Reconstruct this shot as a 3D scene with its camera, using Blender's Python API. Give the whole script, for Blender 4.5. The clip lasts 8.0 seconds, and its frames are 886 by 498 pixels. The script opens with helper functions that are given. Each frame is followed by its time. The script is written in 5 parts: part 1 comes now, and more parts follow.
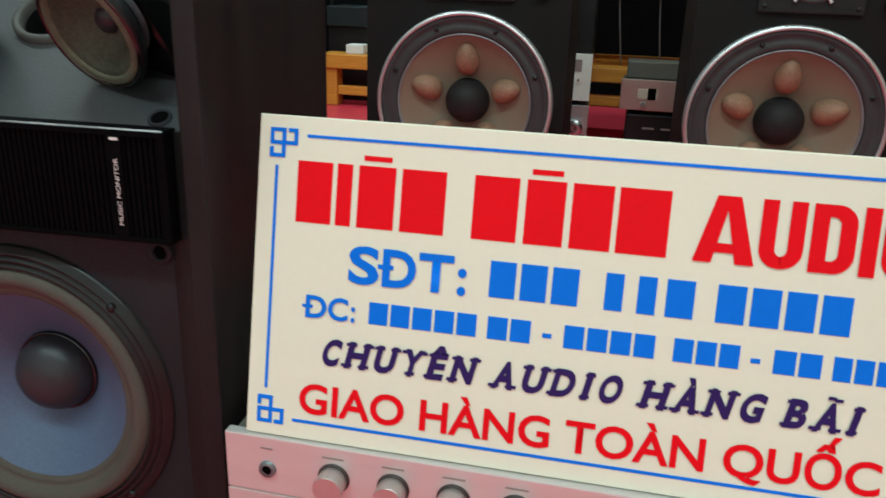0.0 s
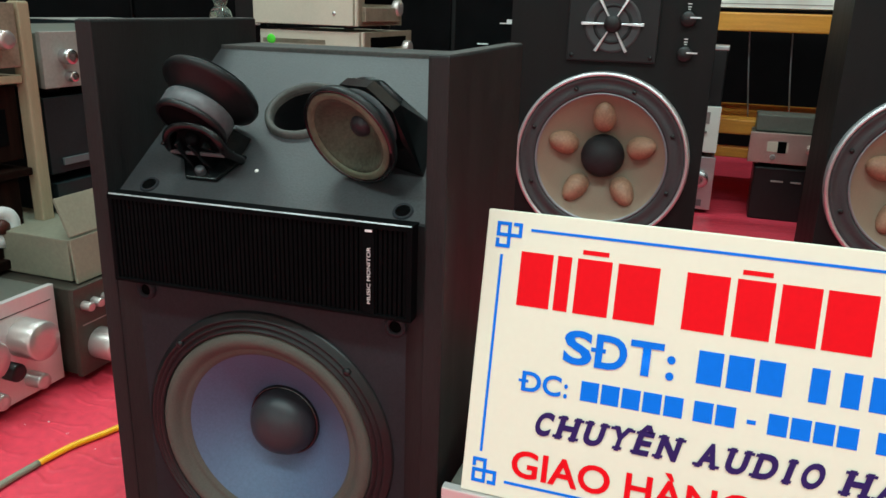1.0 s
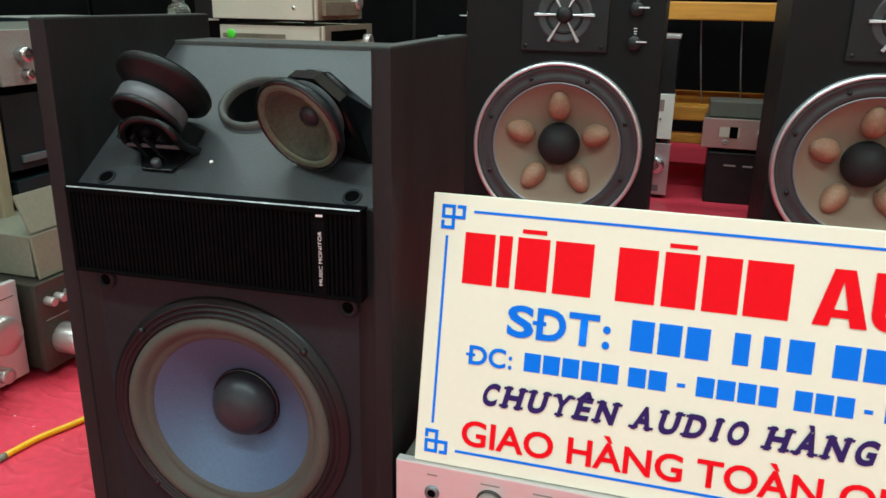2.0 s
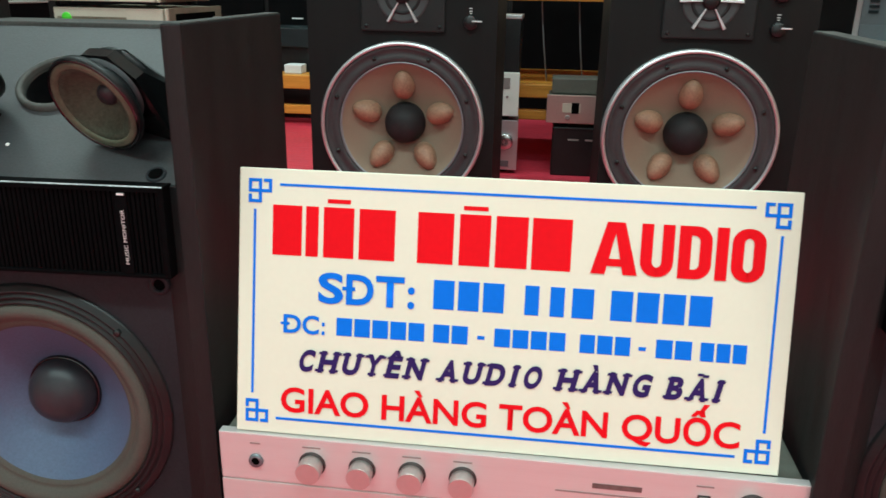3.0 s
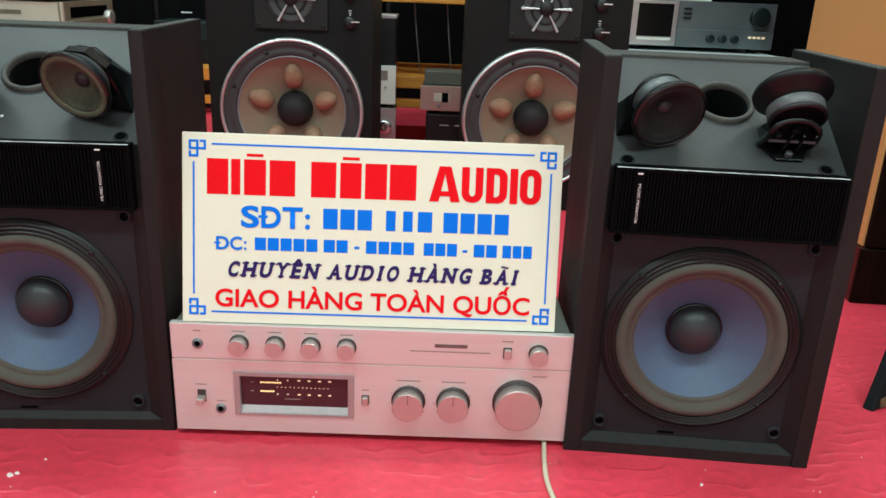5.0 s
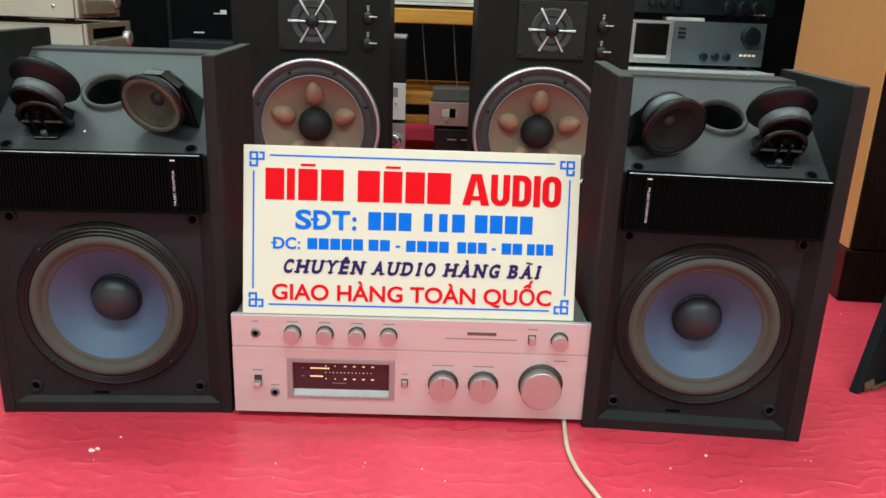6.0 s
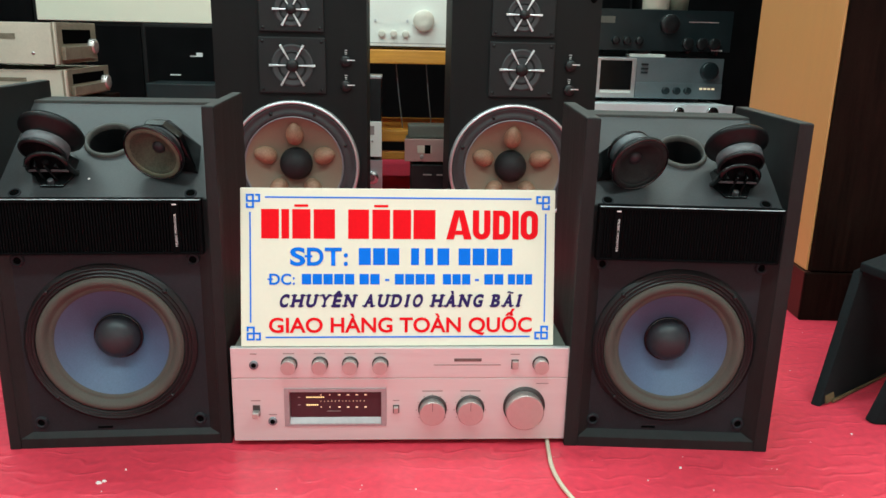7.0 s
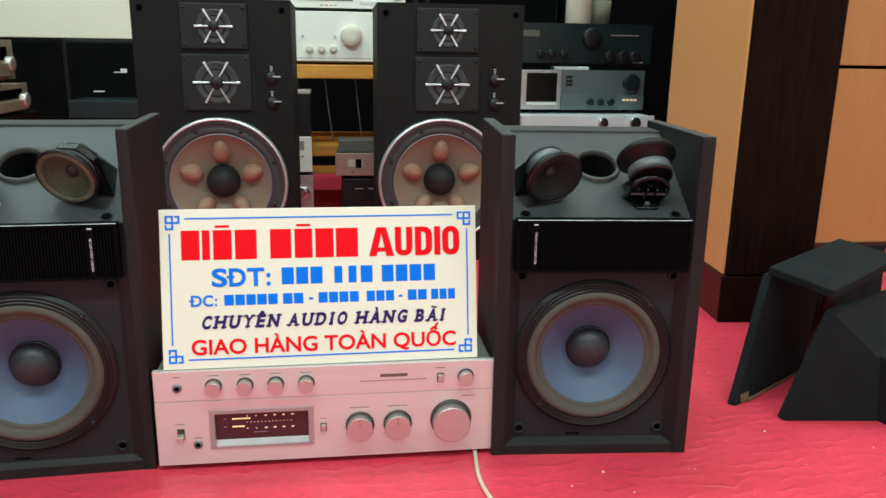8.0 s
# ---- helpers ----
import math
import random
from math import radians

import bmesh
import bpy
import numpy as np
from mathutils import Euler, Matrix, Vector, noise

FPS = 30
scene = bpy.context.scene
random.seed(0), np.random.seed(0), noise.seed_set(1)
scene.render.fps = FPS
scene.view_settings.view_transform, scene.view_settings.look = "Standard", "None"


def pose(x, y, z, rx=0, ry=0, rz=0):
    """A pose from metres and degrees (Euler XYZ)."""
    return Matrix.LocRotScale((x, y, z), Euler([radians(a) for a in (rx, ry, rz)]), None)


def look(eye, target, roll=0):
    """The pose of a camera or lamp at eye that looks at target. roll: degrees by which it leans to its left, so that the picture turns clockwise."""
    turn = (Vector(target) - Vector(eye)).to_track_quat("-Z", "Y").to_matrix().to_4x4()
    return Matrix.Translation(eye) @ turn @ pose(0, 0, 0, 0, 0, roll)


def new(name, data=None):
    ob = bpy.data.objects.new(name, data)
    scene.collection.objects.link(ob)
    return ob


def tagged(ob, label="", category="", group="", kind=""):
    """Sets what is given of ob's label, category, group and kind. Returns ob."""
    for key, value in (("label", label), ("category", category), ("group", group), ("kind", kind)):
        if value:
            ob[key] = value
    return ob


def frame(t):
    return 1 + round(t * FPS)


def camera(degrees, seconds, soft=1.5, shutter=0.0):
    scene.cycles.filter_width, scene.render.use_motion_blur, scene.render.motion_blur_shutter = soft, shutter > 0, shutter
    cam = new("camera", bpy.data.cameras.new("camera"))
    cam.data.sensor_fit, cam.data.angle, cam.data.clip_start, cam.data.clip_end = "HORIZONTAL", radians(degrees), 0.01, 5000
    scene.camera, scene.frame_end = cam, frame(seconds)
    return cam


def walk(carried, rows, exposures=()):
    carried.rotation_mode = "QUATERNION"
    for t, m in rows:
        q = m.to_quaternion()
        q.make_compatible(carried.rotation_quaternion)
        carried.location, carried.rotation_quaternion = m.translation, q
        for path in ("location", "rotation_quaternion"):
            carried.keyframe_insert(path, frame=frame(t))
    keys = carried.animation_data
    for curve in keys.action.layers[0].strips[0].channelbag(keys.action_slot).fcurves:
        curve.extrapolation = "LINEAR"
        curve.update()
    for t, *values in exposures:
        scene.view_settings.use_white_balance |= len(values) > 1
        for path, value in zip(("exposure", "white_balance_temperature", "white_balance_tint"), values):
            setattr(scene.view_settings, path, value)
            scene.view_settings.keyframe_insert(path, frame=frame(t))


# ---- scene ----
cam = camera(59.5, 8.0, shutter=0.15)
PATH = [
    (0, (0.006, -0.386, 0.411), (-0.394, 1.46, -0.247), 2.0),
    (0.5, (-0.043, -0.422, 0.453), (-0.594, 1.4, -0.162), 1.9),
    (1, (-0.062, -0.449, 0.461), (-0.692, 1.354, -0.134), 1.7),
    (1.2, (-0.061, -0.451, 0.463), (-0.706, 1.347, -0.13), 1.5),
    (2.3, (-0.02, -0.479, 0.462), (-0.496, 1.36, -0.163), 0.8),
    (2.5, (-0.007, -0.482, 0.463), (-0.418, 1.369, -0.172), 0.8),
    (3, (0.02, -0.485, 0.459), (-0.233, 1.392, -0.184), 1.0),
    (3.5, (0.059, -0.496, 0.454), (-0.003, 1.395, -0.196), 1.1),
    (4, (0.08, -0.577, 0.458), (0.13, 1.327, -0.15), 0.7),
    (4.5, (0.098, -0.7, 0.491), (0.144, 1.205, -0.118), 0.9),
    (5, (0.059, -0.748, 0.487), (0.088, 1.143, -0.164), 2.4),
    (5.2, (0.042, -0.764, 0.483), (0.07, 1.124, -0.174), 2.6),
    (6.5, (0.006, -0.894, 0.514), (0.077, 1.022, -0.054), 1.7),
    (7, (-0.005, -0.911, 0.519), (0.108, 1.013, -0.014), 1.3),
    (7.5, (-0.008, -0.925, 0.522), (0.162, 1.001, 0.009), 1.0),
    (8, (0.017, -0.924, 0.53), (0.282, 0.993, 0.025), 0.9),
]
walk(cam, [(t, look(eye, target, roll)) for t, eye, target, roll in PATH], [(0, -0.38), (0.5, -0.24), (1.2, -0.04), (2.3, -0.04), (4.0, -0.12), (5.0, -0.08), (8.0, -0.02)])

# ---- light: fluorescent ceiling lamps of a shop ----
world = bpy.data.worlds.new("world")
scene.world = world
world.use_nodes = True
world.node_tree.nodes["Background"].inputs[0].default_value = (0.9, 0.95, 1.0, 1)
world.node_tree.nodes["Background"].inputs[1].default_value = 0.02


def ceiling_lamp(x, y, z, wx, wy, watts, tint=(0.72, 1.0, 0.965)):
    data = bpy.data.lights.new("ceiling_lamp", "AREA")
    data.shape, data.size, data.size_y, data.energy, data.color = "RECTANGLE", wx, wy, watts, tint
    ob = new("ceiling_lamp", data)
    ob.matrix_world = pose(x, y, z)
    return ob


for lx in (-1.5, 0.0, 1.5):
    ceiling_lamp(lx, -1.3, 2.9, 1.2, 0.2, 34)
    ceiling_lamp(lx, 0.75, 2.9, 1.2, 0.2, 30)
    # Unseen back row, added to brighten the units behind the towers.
    ceiling_lamp(lx, 2.3, 2.9, 1.2, 0.2, 12)
# unseen fill lamp behind the camera, added to light the sign and the fronts
front = ceiling_lamp(0.0, -2.95, 1.35, 3.4, 2.2, 22, (0.72, 1.0, 0.985))
front.name = front.data.name = "front_fill_lamp"
front.matrix_world = pose(0.0, -2.95, 1.35, 90, 0, 0)


# ---- materials ----
def mat(name, color, rough=0.5, metal=0.0, vary=0.25, scale=14.0, fine=220.0, bump=0.15, spec=0.5, coat=0.0, stretch=(1, 1, 1)):
    m = bpy.data.materials.new(name)
    m.use_nodes = True
    nt = m.node_tree
    b = nt.nodes["Principled BSDF"]
    tc = nt.nodes.new("ShaderNodeTexCoord")
    mp = nt.nodes.new("ShaderNodeMapping")
    mp.inputs["Scale"].default_value = stretch
    nt.links.new(tc.outputs["Object"], mp.inputs["Vector"])
    n1 = nt.nodes.new("ShaderNodeTexNoise")
    n1.inputs["Scale"].default_value, n1.inputs["Detail"].default_value = scale, 5
    n2 = nt.nodes.new("ShaderNodeTexNoise")
    n2.inputs["Scale"].default_value, n2.inputs["Detail"].default_value = fine, 3
    for n in (n1, n2):
        nt.links.new(mp.outputs["Vector"], n.inputs["Vector"])
    mix = nt.nodes.new("ShaderNodeMath")
    mix.operation = "MULTIPLY_ADD"
    mix.inputs[1].default_value = 0.55
    nt.links.new(n1.outputs["Fac"], mix.inputs[0])
    half = nt.nodes.new("ShaderNodeMath")
    half.operation = "MULTIPLY"
    half.inputs[1].default_value = 0.45
    nt.links.new(n2.outputs["Fac"], half.inputs[0])
    nt.links.new(half.outputs[0], mix.inputs[2])
    ramp = nt.nodes.new("ShaderNodeValToRGB")
    lo = [c * (1 - vary) for c in color]
    hi = [min(1, c * (1 + vary)) for c in color]
    ramp.color_ramp.elements[0].color, ramp.color_ramp.elements[0].position = (*lo, 1), 0.3
    ramp.color_ramp.elements[1].color, ramp.color_ramp.elements[1].position = (*hi, 1), 0.7
    nt.links.new(mix.outputs[0], ramp.inputs[0])
    nt.links.new(ramp.outputs[0], b.inputs["Base Color"])
    rr = nt.nodes.new("ShaderNodeMapRange")
    rr.inputs["To Min"].default_value, rr.inputs["To Max"].default_value = max(0.02, rough - 0.1), min(1, rough + 0.1)
    nt.links.new(n1.outputs["Fac"], rr.inputs["Value"])
    nt.links.new(rr.outputs[0], b.inputs["Roughness"])
    b.inputs["Metallic"].default_value = metal
    b.inputs["Specular IOR Level"].default_value = spec
    b.inputs["Coat Weight"].default_value = coat
    if bump:
        bp = nt.nodes.new("ShaderNodeBump")
        bp.inputs["Strength"].default_value, bp.inputs["Distance"].default_value = bump, 0.0006
        nt.links.new(n2.outputs["Fac"], bp.inputs["Height"])
        nt.links.new(bp.outputs[0], b.inputs["Normal"])
    return m


def glow(name, color, strength):
    m = bpy.data.materials.new(name)
    m.use_nodes = True
    b = m.node_tree.nodes["Principled BSDF"]
    b.inputs["Base Color"].default_value = (*color, 1)
    b.inputs["Emission Color"].default_value = (*color, 1)
    b.inputs["Emission Strength"].default_value = strength
    return m


def wood(name, dark, light, rough=0.4, grain=(30, 30, 2.2), spec=0.4):
    m = mat(name, light, rough, vary=0.12, scale=5, fine=60, bump=0.1, spec=spec, stretch=grain)
    nt = m.node_tree
    ramp = [n for n in nt.nodes if n.type == "VALTORGB"][0]
    ramp.color_ramp.elements[0].color = (*dark, 1)
    ramp.color_ramp.elements[1].color = (*light, 1)
    return m


def red_mat():
    """Red vinyl floor matting with short wavy raised ribs, scuffed."""
    m = mat("red_floor_mat", (0.71, 0.049, 0.083), 0.36, vary=0.2, scale=5, fine=90, bump=0)
    nt = m.node_tree
    b = nt.nodes["Principled BSDF"]
    tc = [n for n in nt.nodes if n.type == "TEX_COORD"][0]
    wv = nt.nodes.new("ShaderNodeTexWave")
    wv.wave_type, wv.bands_direction = "BANDS", "Y"
    wv.inputs["Scale"].default_value = 14
    wv.inputs["Distortion"].default_value = 7.0
    wv.inputs["Detail"].default_value = 1.0
    wv.inputs["Detail Scale"].default_value = 1.6
    nt.links.new(tc.outputs["Object"], wv.inputs["Vector"])
    pw = nt.nodes.new("ShaderNodeMath")
    pw.operation = "POWER"
    pw.inputs[1].default_value = 3.2
    nt.links.new(wv.outputs["Fac"], pw.inputs[0])
    ns = nt.nodes.new("ShaderNodeTexNoise")
    ns.inputs["Scale"].default_value, ns.inputs["Detail"].default_value = 22, 2
    nt.links.new(tc.outputs["Object"], ns.inputs["Vector"])
    cut = nt.nodes.new("ShaderNodeMapRange")
    cut.inputs["From Min"].default_value, cut.inputs["From Max"].default_value = 0.42, 0.62
    nt.links.new(ns.outputs["Fac"], cut.inputs["Value"])
    mul = nt.nodes.new("ShaderNodeMath")
    mul.operation = "MULTIPLY"
    nt.links.new(pw.outputs[0], mul.inputs[0])
    nt.links.new(cut.outputs[0], mul.inputs[1])
    bp = nt.nodes.new("ShaderNodeBump")
    bp.inputs["Strength"].default_value, bp.inputs["Distance"].default_value = 0.42, 0.0022
    nt.links.new(mul.outputs[0], bp.inputs["Height"])
    nt.links.new(bp.outputs[0], b.inputs["Normal"])
    return m


def clear_glass():
    """Thick smoky bottle glass."""
    m = bpy.data.materials.new("smoky_bottle_glass")
    m.use_nodes = True
    b = m.node_tree.nodes["Principled BSDF"]
    b.inputs["Base Color"].default_value = (0.40, 0.43, 0.39, 1)
    b.inputs["Transmission Weight"].default_value = 0.9
    b.inputs["Roughness"].default_value = 0.08
    b.inputs["IOR"].default_value = 1.5
    return m


M = dict(
    floor=red_mat(),
    wall=mat("painted_wall", (0.72, 0.71, 0.66), 0.8, vary=0.08, scale=3),
    dark_wall=mat("dark_wall", (0.006, 0.006, 0.0065), 0.75, vary=0.3, scale=3),
    ceiling=mat("ceiling_paint", (0.75, 0.75, 0.72), 0.8, vary=0.05, scale=3),
    vinyl=mat("black_woodgrain_vinyl", (0.0116, 0.0116, 0.0121), 0.55, vary=0.45, scale=9, fine=160, bump=0.35, spec=0.26, stretch=(6, 6, 0.6)),
    # Sloped top: lighter than the front board, with ceiling sheen in the colour.
    baffle=mat("lit_textured_black_baffle", (0.0288, 0.0294, 0.0322), 0.50, vary=0.45, scale=9, fine=600, bump=0.2, spec=0.46),
    dusty=mat("dusty_sheen_black_board", (0.058, 0.055, 0.052), 0.7, vary=0.4, scale=22, fine=300, bump=0.2, spec=0.3),
    basket=mat("dull_black_basket", (0.008, 0.0085, 0.0092), 0.38, vary=0.3, scale=30, bump=0.05, spec=0.24),
    rim=mat("shiny_black_rim", (0.006, 0.006, 0.007), 0.18, vary=0.2, scale=40, bump=0, spec=0.7),
    rail=mat("bright_edge_highlight", (0.30, 0.30, 0.31), 0.38, metal=0.8, vary=0.6, scale=45, bump=0),
    port_rim=mat("dusty_grey_port_rim", (0.060, 0.057, 0.052), 0.6, vary=0.35, scale=40, bump=0.1, spec=0.3),
    front=mat("matt_black_front_board", (0.0158, 0.0168, 0.0205), 0.62, vary=0.35, scale=12, fine=500, bump=0.3, spec=0.2),
    plastic=mat("black_plastic", (0.010, 0.010, 0.011), 0.36, vary=0.3, scale=20, fine=300, bump=0.1, spec=0.4),
    gloss=mat("glossy_black_plastic", (0.005, 0.0055, 0.006), 0.22, vary=0.2, bump=0.0, spec=0.30),
    rubber=mat("black_rubber", (0.012, 0.012, 0.013), 0.5, vary=0.3, scale=30, bump=0.1, spec=0.35),
    gasket=mat("black_moulded_gasket", (0.010, 0.010, 0.011), 0.34, vary=0.3, scale=30, bump=0.05, spec=0.32),
    band=mat("dark_grey_rubber_band", (0.040, 0.041, 0.045), 0.5, vary=0.2, scale=30, bump=0.1),
    slot=mat("matt_black_ribs", (0.0028, 0.0028, 0.0032), 0.7, vary=0.2, bump=0, spec=0.03),
    # Near-black: hole bottoms carry their shade in this colour; displays use it too.
    hole=mat("near_black_fill", (0.003, 0.003, 0.003), 0.9, vary=0.1, bump=0, spec=0.0),
    blue_cone=mat("blue_grey_paper_cone", (0.068, 0.108, 0.185), 0.55, vary=0.2, scale=9, fine=500, bump=0.25),
    foam=mat("brown_grey_foam_surround", (0.076, 0.071, 0.060), 0.72, vary=0.2, scale=18, fine=700, bump=0.4, spec=0.3),
    glue=mat("shiny_black_glue", (0.006, 0.006, 0.007), 0.14, vary=0.2, scale=60, fine=300, bump=0.12, spec=0.6),
    dome=mat("dark_rubber_dome", (0.027, 0.028, 0.033), 0.40, vary=0.2, scale=25, bump=0.05, spec=0.32),
    cap=mat("matt_black_dust_cap", (0.020, 0.020, 0.022), 0.6, vary=0.2, scale=25, bump=0.1, spec=0.25),
    brown_face=mat("dark_brown_metal_face", (0.060, 0.050, 0.040), 0.45, metal=0.2, vary=0.2, scale=14),
    pale_face=mat("pale_silver_face", (0.74, 0.68, 0.67), 0.42, metal=0.5, vary=0.05, scale=10),
    # Cone and edge colours lean green to offset the floor's red bounce light.
    paper=mat("green_shifted_paper_cone", (0.060, 0.076, 0.054), 0.65, vary=0.5, scale=40, fine=400, bump=0.2, spec=0.15),
    dark_paper=mat("black_paper_cone", (0.018, 0.022, 0.022), 0.65, vary=0.4, scale=30, fine=400, bump=0.2, spec=0.12),
    paper_edge=mat("green_shifted_cone_edge", (0.110, 0.135, 0.092), 0.5, vary=0.3, scale=40, spec=0.25),
    magnet=mat("grey_magnet", (0.095, 0.102, 0.110), 0.42, metal=0.1, vary=0.3, scale=40),
    tan_cone=mat("tan_paper_cone", (0.262, 0.202, 0.148), 0.66, vary=0.1, scale=8, fine=500, bump=0.2, spec=0.25),
    copper=mat("copper_brown_bump", (0.315, 0.185, 0.122), 0.55, vary=0.35, scale=26, spec=0.4),
    ring_grey=mat("dull_grey_metal_ring", (0.26, 0.27, 0.29), 0.45, metal=0.5, vary=0.1, scale=30),
    blade=mat("dull_chrome_blade", (0.68, 0.69, 0.71), 0.30, metal=0.9, vary=0.1, bump=0),
    alu=mat("brushed_aluminium_ring", (0.66, 0.67, 0.69), 0.42, metal=0.85, vary=0.06, scale=30),
    chrome=mat("polished_chrome", (0.62, 0.62, 0.63), 0.24, metal=1.0, vary=0.04, bump=0),
    champagne=mat("champagne_brushed_aluminium", (0.695, 0.66, 0.655), 0.40, metal=0.45, vary=0.05, scale=8, fine=240, bump=0.06, stretch=(0.15, 1, 14)),
    champ_knob=mat("champagne_knob", (0.55, 0.49, 0.47), 0.34, metal=0.7, vary=0.06, scale=30, bump=0),
    pale_knob=mat("pale_spun_metal_knob", (0.74, 0.69, 0.60), 0.35, metal=0.35, vary=0.1, scale=30, bump=0),
    cover=mat("olive_grey_metal_cover", (0.13, 0.13, 0.11), 0.45, metal=0.2, vary=0.15, scale=12),
    cream_paint=mat("cream_painted_metal", (0.62, 0.55, 0.45), 0.45, vary=0.08, scale=10),
    sign=mat("cream_acrylic_board", (0.81, 0.85, 0.70), 0.35, vary=0.02, scale=4, bump=0, spec=0.3),
    sign_edge=mat("grey_board_edge", (0.42, 0.40, 0.36), 0.6, vary=0.2, scale=30),
    red=mat("red_vinyl_lettering", (0.82, 0.004, 0.012), 0.5, vary=0.05, bump=0, spec=0.10),
    blue=mat("blue_vinyl_lettering", (0.001, 0.185, 0.86), 0.5, vary=0.05, bump=0, spec=0.10),
    navy=mat("navy_vinyl_lettering", (0.022, 0.008, 0.11), 0.5, vary=0.06, bump=0, spec=0.25),
    print_grey=mat("grey_print", (0.30, 0.24, 0.23), 0.5, vary=0.1, bump=0),
    print_brown=mat("brown_print", (0.15, 0.095, 0.09), 0.5, vary=0.3, scale=200, bump=0),
    dark_mark=mat("dark_print_and_shade", (0.045, 0.032, 0.032), 0.5, vary=0.1, bump=0),
    print_white=mat("white_print", (0.75, 0.75, 0.75), 0.5, vary=0.1, bump=0),
    # Display glass: the maroon reflection on it is put into the base colour.
    window=mat("maroon_reflection_display_glass", (0.055, 0.017, 0.022), 0.12, vary=0.1, bump=0),
    lit=glow("lit_display_segment", (1.0, 0.78, 0.36), 1.0),
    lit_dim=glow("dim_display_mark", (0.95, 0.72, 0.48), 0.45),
    frame_grey=mat("silver_grey_display_frame", (0.40, 0.37, 0.38), 0.4, metal=0.5, vary=0.1, scale=20),
    cream_card=mat("cream_coated_card", (0.82, 0.80, 0.66), 0.5, vary=0.04, scale=4, bump=0),
    white_metal=mat("white_enamelled_metal", (0.87, 0.86, 0.80), 0.4, vary=0.05, scale=8),
    cool_white=mat("bright_silver_enamel", (0.78, 0.83, 0.85), 0.32, vary=0.08, scale=14),
    silver=mat("satin_silver_metal", (0.62, 0.62, 0.63), 0.38, metal=0.85, vary=0.08, scale=12, stretch=(0.3, 1, 8)),
    grey_metal=mat("grey_metal_face", (0.20, 0.235, 0.255), 0.42, metal=0.6, vary=0.12, scale=12),
    black_metal=mat("black_metal_face", (0.012, 0.021, 0.024), 0.38, metal=0.2, vary=0.3, scale=12),
    bronze=mat("pinkish_bronze_face", (0.55, 0.42, 0.38), 0.4, metal=0.8, vary=0.08, scale=12),
    orange_wood=wood("orange_varnished_wood", (0.52, 0.20, 0.030), (0.78, 0.345, 0.055), 0.35, (2.2, 30, 30)),
    panel_wood=wood("orange_wood_veneer", (0.63, 0.315, 0.115), (0.69, 0.35, 0.130), 0.42, (9, 9, 1.2)),
    # Darker copy of the pillar's veneer: the wall panels' shade is in its colour.
    wall_veneer=wood("shaded_orange_wall_veneer", (0.47, 0.215, 0.072), (0.54, 0.255, 0.088), 0.45, (9, 9, 1.2)),
    dark_wood=wood("dark_brown_stained_wood", (0.0035, 0.0014, 0.0011), (0.0170, 0.0075, 0.0055), 0.55, (26, 26, 1.5), 0.04),
    red_wood=wood("dark_red_skirting_wood", (0.035, 0.008, 0.006), (0.075, 0.020, 0.013), 0.4, (2, 26, 26), 0.3),
    pale_wood=wood("pale_wood", (0.27, 0.215, 0.135), (0.37, 0.30, 0.20), 0.5, (24, 24, 2)),
    carpet=mat("black_felt_covering", (0.0085, 0.0105, 0.0120), 0.9, vary=0.5, scale=14, fine=420, bump=0.8, spec=0.18),
    tower=mat("matt_black_tower_finish", (0.0058, 0.0060, 0.0064), 0.6, vary=0.4, scale=9, fine=200, bump=0.3, spec=0.22, stretch=(5, 5, 0.7)),
    plate=mat("black_driver_plate", (0.0125, 0.0130, 0.0142), 0.55, vary=0.35, scale=12, fine=400, bump=0.2, spec=0.3),
    cloth=mat("black_speaker_cloth", (0.0045, 0.0045, 0.0050), 0.95, vary=0.5, scale=14, fine=420, bump=0.6, spec=0.05),
    raw_wood=mat("worn_raw_wood", (0.15, 0.095, 0.042), 0.8, vary=0.4, scale=30),
    card=mat("beige_cardboard", (0.215, 0.20, 0.145), 0.75, vary=0.15, scale=9),
    yellow=mat("yellow_cable_sheath", (0.85, 0.42, 0.01), 0.35, vary=0.08, bump=0),
    ivory=mat("ivory_cable_sheath", (0.62, 0.52, 0.40), 0.45, vary=0.1, bump=0),
    green=mat("green_sticker", (0.10, 0.75, 0.05), 0.5, vary=0.05, bump=0),
    player_face=mat("tarnished_champagne_face", (0.34, 0.28, 0.21), 0.4, metal=0.5, vary=0.3, scale=30),
    pale_top=mat("dusty_grey_metal_top", (0.26, 0.25, 0.23), 0.6, vary=0.2, scale=10),
    bottle_glass=clear_glass(),
    white_bit=mat("white_crumbs", (0.8, 0.76, 0.74), 0.8, vary=0.1, bump=0),
)


# ---- mesh helpers ----
def merge(*bms):
    out = bms[0]
    for b in bms[1:]:
        me = bpy.data.meshes.new("tmp")
        b.to_mesh(me)
        out.from_mesh(me)
        bpy.data.meshes.remove(me)
        b.free()
    return out


def box(x0, x1, y0, y1, z0, z1, bev=0.0015):
    bm = bmesh.new()
    bmesh.ops.create_cube(bm, size=1)
    for v in bm.verts:
        v.co = Vector(((x0 + x1) / 2 + v.co.x * (x1 - x0), (y0 + y1) / 2 + v.co.y * (y1 - y0), (z0 + z1) / 2 + v.co.z * (z1 - z0)))
    if bev:
        bmesh.ops.bevel(bm, geom=bm.edges[:], offset=bev, segments=2, profile=0.6, affect="EDGES")
    return bm


